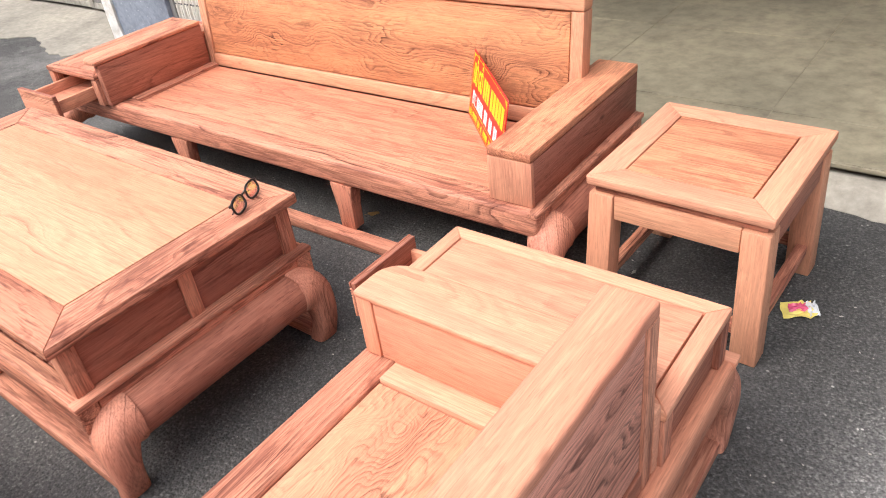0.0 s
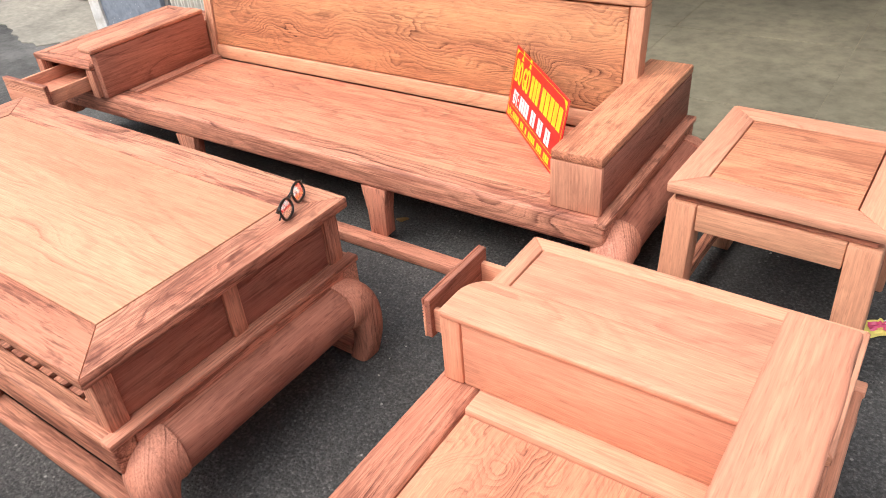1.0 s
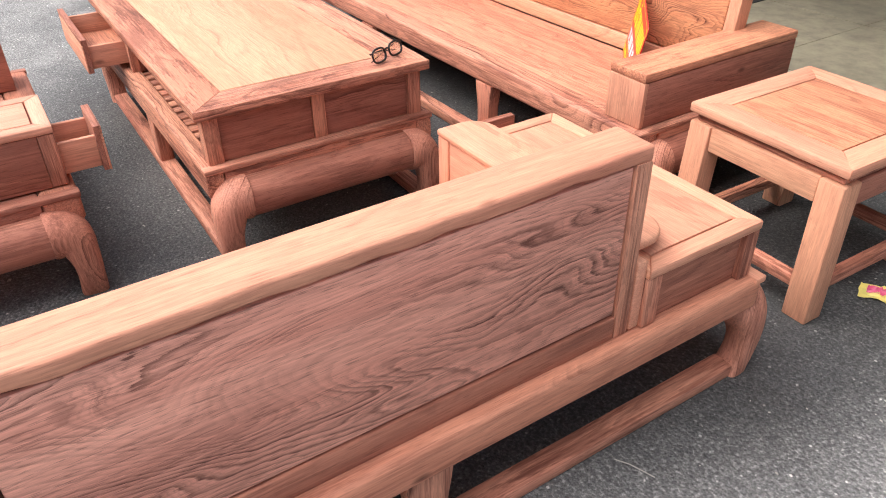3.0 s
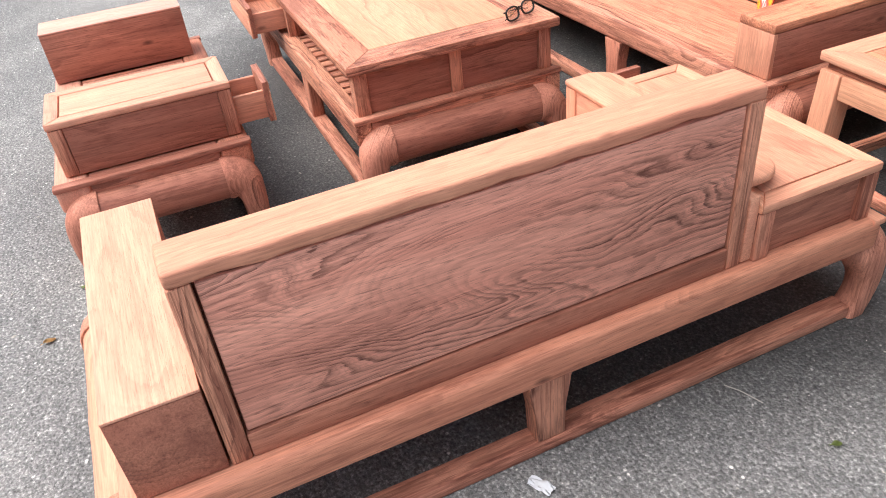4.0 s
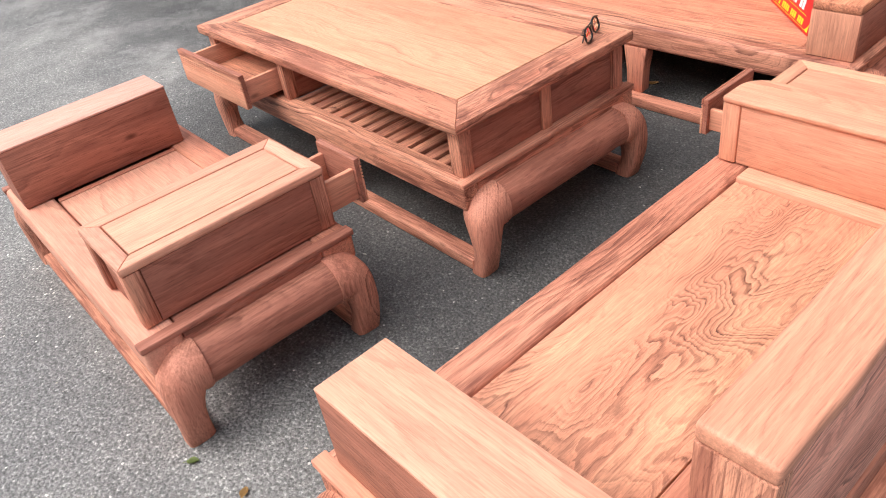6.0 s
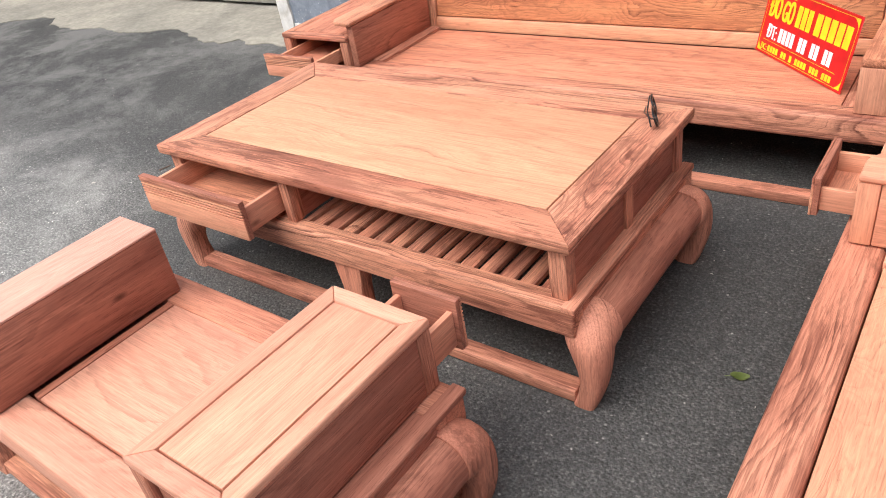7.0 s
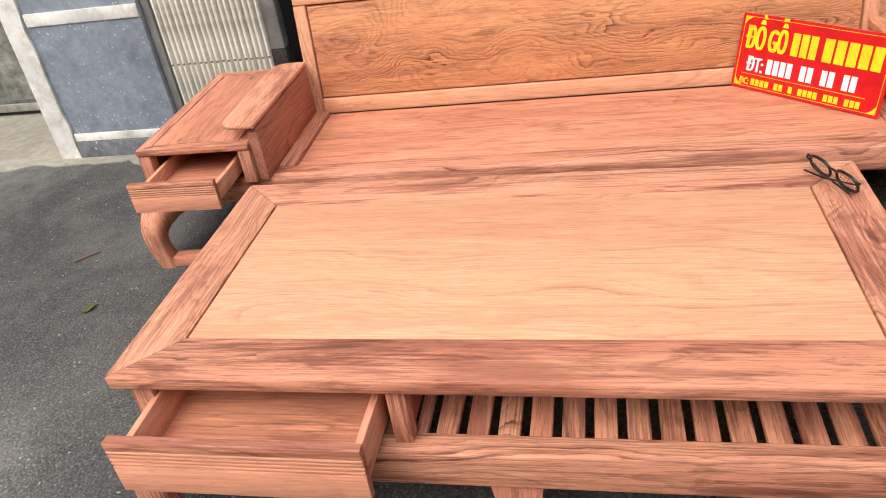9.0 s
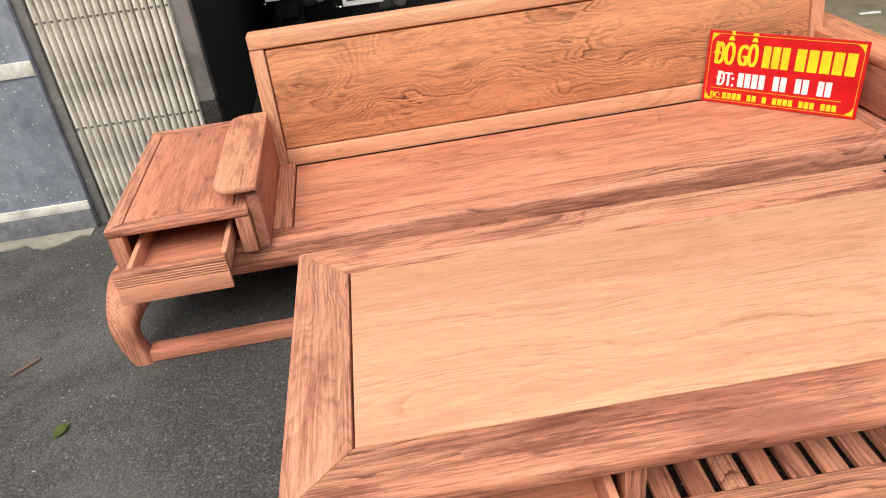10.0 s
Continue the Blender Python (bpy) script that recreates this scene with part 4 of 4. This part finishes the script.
def motorbike():
    m = thing("motorbike", (-2.40, 4.48, 0), "black parked motorbike in the dark shop", "motorbike", "parked motorbikes")
    wheel(m, 0.0, 0.28)
    wheel(m, 1.22, 0.28)
    body = [(-0.10, 0.62), (0.30, 0.50), (0.75, 0.45), (0.95, 0.72), (1.05, 1.00), (0.85, 0.98), (0.62, 0.78), (0.0, 0.84), (-0.28, 0.86), (-0.25, 0.72)]
    part("body", prism(body, "x", -0.11, 0.11, 0.03, 3), BLACK, m)
    part("seat", slab(-0.12, 0.12, -0.22, 0.52, 0.84, 0.90, 0.025, 3), RUBBER, m)
    part("engine", slab(-0.13, 0.13, 0.38, 0.68, 0.28, 0.48, 0.03, 3), STEEL, m)
    part("exhaust", tube([(0.14, 0.6, 0.36), (0.16, 0.3, 0.36), (0.17, -0.15, 0.46)], 0.035, 12), CHROME, m)
    part("fork", tube([(0.0, 1.22, 0.39), (0.0, 1.0, 1.02)], 0.03, 10), CHROME, m)
    part("handlebar", tube([(-0.34, 0.85, 1.08), (-0.15, 0.98, 1.06), (0.15, 0.98, 1.06), (0.34, 0.85, 1.08)], 0.014, 8), BLACK, m)
    spring = [(-0.15 + 0.022 * math.cos(a), 0.10 + 0.0025 * a, 0.40 + 0.0042 * a + 0.022 * math.sin(a)) for a in np.linspace(0, 50, 160)]
    part("shock_spring", tube(spring, 0.005, 6), CHROME, m)
    part("mudguard", slab(-0.06, 0.06, -0.32, -0.26, 0.40, 0.74, 0.012, 2), BLACK, m)
    pl = part("number_plate", slab(-0.095, 0.095, -0.335, -0.330, 0.50, 0.64, 0.002, 1), WHITE_INK, m, "white plate with dark bars")
    for z in (0.525, 0.58):
        part("bar", slab(-0.075, 0.075, -0.3375, -0.3355, z, z + 0.035, 0.0), BLACK, pl)
    part("stand", tube([(-0.06, 0.45, 0.34), (-0.17, 0.40, FLOOR_Z + 0.005)], 0.01, 8), STEEL, m)
    return m


bike = motorbike()
copy_thing(bike, pose(-1.99, 4.14, 0, 0, 0, -4))
# black sheet added to darken the shop floor round the motorbikes
mat = thing("rubber_mat", (-2.05, 3.95, FLOOR_Z), "black sheet added to darken the floor under the motorbikes", "mat")
part("sheet", slab(-0.565, 0.62, -0.84, 1.9, 0.0, 0.006, 0.002, 1), RUBBER, mat)


# ---- sign on the sofa ----
def lettering(text, size, wide, mat, parent, x, y, bold=0.0):
    """Raised print on the sign, in its own plane; wide is the width that the word takes."""
    cu = bpy.data.curves.new("text", "FONT")
    cu.body, cu.size, cu.extrude, cu.resolution_u = text, size, 0.0004, 3
    tmp = new("text", cu)
    bpy.context.view_layer.update()
    me = bpy.data.meshes.new_from_object(tmp.evaluated_get(bpy.context.evaluated_depsgraph_get()))
    bpy.data.objects.remove(tmp)
    bpy.data.curves.remove(cu)
    vs = [v.co for v in me.vertices]
    lo, hi = min(v.x for v in vs), max(v.x for v in vs)
    for v in me.vertices:
        v.co.x = x + (v.co.x - lo) * wide / (hi - lo)
        v.co.y += y
        v.co.z += 0.0036
    bm = bmesh.new()
    for k, dx in enumerate((-bold, 0.0, bold)):
        for v in me.vertices:
            v.co.x += dx if k == 0 else bold
            v.co.z += 0.00005
        bm.from_mesh(me)
    bm.to_mesh(me)
    bm.free()
    me.materials.clear()
    me.materials.append(mat)
    ob = new("lettering", me)
    ob.parent = parent
    return ob


def sign():
    bl, br, up = Vector((-0.902, 2.590, 0.2885)), Vector((-0.548, 2.248, 0.2885)), Vector((0.032, 0.033, 0.236))
    ex = (br - bl).normalized()
    ey = (up - ex * up.dot(ex)).normalized()
    ez = ex.cross(ey)
    s = new("sign")
    s.empty_display_size = 0.1
    s.matrix_basis = Matrix.Translation(bl) @ Matrix((ex, ey, ez)).transposed().to_4x4()
    tagged(s, "red enamel shop sign with yellow and white print on the sofa", "sign")
    w, h = 0.490, 0.240
    part("plate", slab(0, w, 0, h, 0, 0.003, 0.001, 1), RED, s)
    bm = bmesh.new()
    for a in ((0.010, w - 0.010, 0.009, 0.0105), (0.010, w - 0.010, h - 0.0105, h - 0.009), (0.010, 0.0115, 0.009, h - 0.009), (w - 0.0115, w - 0.010, 0.009, h - 0.009), (0.030, w - 0.050, 0.0495, 0.051)):
        slab(a[0], a[1], a[2], a[3], 0.0031, 0.0036, 0.0, 1, bm)
    part("border_line", bm, YELLOW, s)
    for cx in (0.012, w - 0.012):
        for cy in (0.011, h - 0.011):
            dx, dy = (1 if cx < w / 2 else -1), (1 if cy < h / 2 else -1)
            tri = [(cx, cy), (cx + dx * 0.024, cy), (cx + dx * 0.012, cy + dy * 0.008), (cx + dx * 0.008, cy + dy * 0.012), (cx, cy + dy * 0.024)]
            part("corner_ornament", prism(tri, "z", 0.0032, 0.0038), YELLOW, s)
    lettering("ĐỒ", 0.100, 0.064, YELLOW, s, 0.026, 0.131, 0.0034)
    lettering("GỖ", 0.100, 0.060, YELLOW, s, 0.105, 0.131, 0.0034)
    lettering("ĐT:", 0.066, 0.056, WHITE_INK, s, 0.044, 0.060, 0.0022)
    lettering("ĐC:", 0.030, 0.034, YELLOW, s, 0.028, 0.016, 0.0010)

    def bars(name, x0, x1, y0, y1, count, gaps, mat):
        step = (x1 - x0) / count
        for k in range(count):
            if k not in gaps:
                part(name, slab(x0 + k * step + step * 0.10, x0 + (k + 1) * step - step * 0.10, y0, y1, 0.0032, 0.0038, 0.0, 1), mat, s)

    bars("yellow_bar", 0.180, 0.268, 0.131, 0.201, 3, (), YELLOW)
    bars("yellow_bar", 0.282, 0.466, 0.131, 0.201, 5, (), YELLOW)
    bars("white_bar", 0.112, 0.408, 0.060, 0.107, 13, (4, 7, 10), WHITE_INK)
    bars("yellow_bar", 0.068, 0.432, 0.016, 0.037, 22, (4, 7, 9, 14, 18), YELLOW)


sign()


# ---- spectacles on the table ----
def spectacles():
    g = new("spectacles")
    g.empty_display_size = 0.05
    g.matrix_basis = pose(-0.886, 1.552, 0.4712, 0, 0, 24)
    tagged(g, "black plastic spectacles lying folded on the table", "spectacles")
    lean = radians(18)

    def put(y, z):
        return (0.012 - z * math.sin(lean), y * 1.12, 0.003 + z * math.cos(lean))

    for s, nm in ((-1, "rim"), (1, "rim")):
        loop = []
        for a in np.linspace(0, 2 * math.pi, 36, endpoint=False):
            c, q = math.cos(a), math.sin(a)
            y = math.copysign(abs(c) ** 0.72, c) * 0.027
            z = math.copysign(abs(q) ** 0.78, q) * 0.020
            loop.append(put(s * 0.036 + y, 0.022 + z))
        r = part(nm, tube(loop, 0.0033, 8, True), BLACK, g)
        bm = bmesh.new()
        bm.faces.new([bm.verts.new(p) for p in loop])
        ob = part("lens", bmesh.ops.solidify(bm, geom=bm.faces[:], thickness=0.0012) and bm, GLASS, r)
        ob.visible_shadow = False
        part("hinge", tube([put(s * 0.062, 0.034), put(s * 0.070, 0.035)], 0.0026, 8), BLACK, r)
    part("bridge", tube([put(-0.010, 0.028), put(-0.004, 0.033), put(0.004, 0.033), put(0.010, 0.028)], 0.0026, 8), BLACK, g)
    for s in (-1, 1):
        a = Vector(put(s * 0.069, 0.035))
        tip = Vector((-0.010 + 0.004 * s, -s * 0.064, 0.008))
        mid = Vector((-0.017 + 0.004 * s, s * 0.004, 0.022))
        part("temple", tube([a, a + Vector((-0.006, -s * 0.004, -0.002)), mid, tip], 0.0020, 8), BLACK, g)


spectacles()


# ---- litter on the ground ----
PINK = plain("pink_foil", (0.75, 0.10, 0.22), 0.3)
LEMON = plain("lemon_foil", (0.85, 0.72, 0.20), 0.3)
PAPER = plain("white_paper", (0.75, 0.76, 0.78), 0.7)
LEAF_G = plain("green_leaf", (0.16, 0.21, 0.05), 0.6)
LEAF_Y = plain("dry_leaf", (0.42, 0.24, 0.08), 0.7)
CHIP = speckled("pale_chip", [(0.28, 0.26, 0.22), (0.42, 0.40, 0.36), (0.55, 0.53, 0.48)], 3.0, 0.8)
TWIG = plain("brown_offcut", (0.17, 0.11, 0.085), 0.8)


def crumpled(w, d, bump, seed, cuts=7):
    bm = bmesh.new()
    bmesh.ops.create_grid(bm, x_segments=cuts, y_segments=cuts, size=0.5)
    for v in bm.verts:
        n = noise.noise_vector(Vector((v.co.x * 3 + seed, v.co.y * 3, seed)))
        v.co = Vector((v.co.x * w + n.x * 0.12 * w, v.co.y * d + n.y * 0.12 * d, 0.004 + abs(n.z) * bump))
    bmesh.ops.solidify(bm, geom=bm.faces[:], thickness=0.0012)
    return bm


packet = thing("snack_packet", (0.342, 2.362, 0), "crumpled pink and yellow foil snack packet on asphalt", "packet", "", "", 32)
part("foil", crumpled(0.088, 0.066, 0.016, 3.0), LEMON, packet)
part("printed_band", crumpled(0.050, 0.030, 0.016, 3.0), PINK, packet).location = (0.0, 0.004, 0.005)
part("white_flap", crumpled(0.030, 0.060, 0.018, 8.0), PAPER, packet).location = (0.038, 0, 0.002)
tissue = thing("tissue", (0.400, 0.866, 0), "small crumpled white tissue on the asphalt", "tissue", "", "", 25)
part("paper", crumpled(0.055, 0.026, 0.018, 5.0), PAPER, tissue)
card = thing("paper_slip", (0.52, 3.76, FLOOR_Z), "small white paper slip on the shop floor", "paper", "", "", -10)
part("sheet", crumpled(0.10, 0.035, 0.004, 6.0), PAPER, card)


def offcut(x, y, length, turn, w=0.011):
    o = thing("offcut", (x, y, 0), "thin sawn wood offcut lying on the asphalt", "offcut", "wood offcuts", "", turn)
    part("stick", slab(-length / 2, length / 2, -w / 2, w / 2, 0, w * 0.8, 0.001, 1), TWIG, o)


offcut(-3.182, 2.080, 0.092, 44)
offcut(-0.426, 1.563, 0.060, 80, 0.014)
offcut(-3.10, 1.42, 0.055, 75, 0.006)
straw = thing("straw", (0.403, 1.387, 0), "thin pale dry straw lying on asphalt", "straw", "", "", 25)
part("stem", tube([(-0.044, 0, 0.002), (-0.012, 0.003, 0.003), (0.02, 0.001, 0.002), (0.044, -0.002, 0.002)], 0.0013, 6), CHIP, straw)


def leaf(x, y, size, turn, mat, label):
    o = thing("leaf", (x, y, 0), label, "leaf", "fallen leaves", "", turn)
    bm = bmesh.new()
    rows = []
    for k in range(7):
        t = k / 6
        w = 0.32 * size * math.sin(math.pi * (0.06 + 0.9 * t)) ** 0.8
        z = 0.004 + 0.06 * size * math.sin(t * 5 + x * 9)
        rows.append([bm.verts.new(((t - 0.5) * size, s * w, abs(z) + (0.10 * size if s else 0.0))) for s in (-1, 0, 1)])
    for a, c in zip(rows, rows[1:]):
        for k in range(2):
            bm.faces.new((a[k], a[k + 1], c[k + 1], c[k]))
    bmesh.ops.solidify(bm, geom=bm.faces[:], thickness=0.0006)
    part("blade", bm, mat, o)
    part("stalk", tube([(-0.5 * size, 0, 0.005), (-0.78 * size, 0.02 * size, 0.003)], 0.0007, 6), mat, o)


leaf(-0.843, 0.037, 0.030, 50, LEAF_G, "small green leaf fallen on the asphalt")
leaf(-0.674, 0.076, 0.030, 130, LEAF_Y, "small dry yellow leaf fallen on asphalt")
leaf(-0.634, -0.066, 0.032, 100, LEAF_Y, "small dry yellow leaf fallen on asphalt")
leaf(-2.985, 1.770, 0.050, 60, LEAF_G, "yellow-green leaf lying on the asphalt")
leaf(-0.517, 1.189, 0.045, 20, LEAF_G, "small green leaf fallen on the asphalt")
leaf(-3.78, 2.87, 0.035, 15, LEAF_Y, "small dry leaf at the wall foot")
leaf(0.60, 1.45, 0.022, 70, LEAF_G, "small green leaf fallen on the asphalt")
leaf(0.666, 2.275, 0.036, 75, LEAF_Y, "dry orange-brown leaf fallen on the asphalt")
leaf(-1.11, 2.217, 0.045, 30, LEAF_Y, "dry leaf under the long sofa")


# pale grit and chips, uncounted
def chips():
    rng = random.Random(7)
    bm = bmesh.new()
    for _ in range(900):
        x, y = rng.uniform(-5.0, 1.8), rng.uniform(-1.2, 2.8)
        s = rng.uniform(0.0012, 0.0045) * (1.7 if rng.random() < 0.05 else 1)
        a = rng.uniform(0, 6.28)
        l = s * rng.uniform(1, 2.4)
        pts = [(l, 0), (0.2 * l, s), (-l, 0.3 * s), (-0.3 * l, -s)]
        low = [bm.verts.new((x + p * math.cos(a) - q * math.sin(a), y + p * math.sin(a) + q * math.cos(a), -0.001)) for p, q in pts]
        top = bm.verts.new((x, y, s * 0.7))
        for k in range(4):
            bm.faces.new((low[k], low[(k + 1) % 4], top))
    ob = part("grit", bm, CHIP, None, "", False)
    tagged(ob, "pale stone chips and wood crumbs on the asphalt", "grit", "", "stuff")


chips()
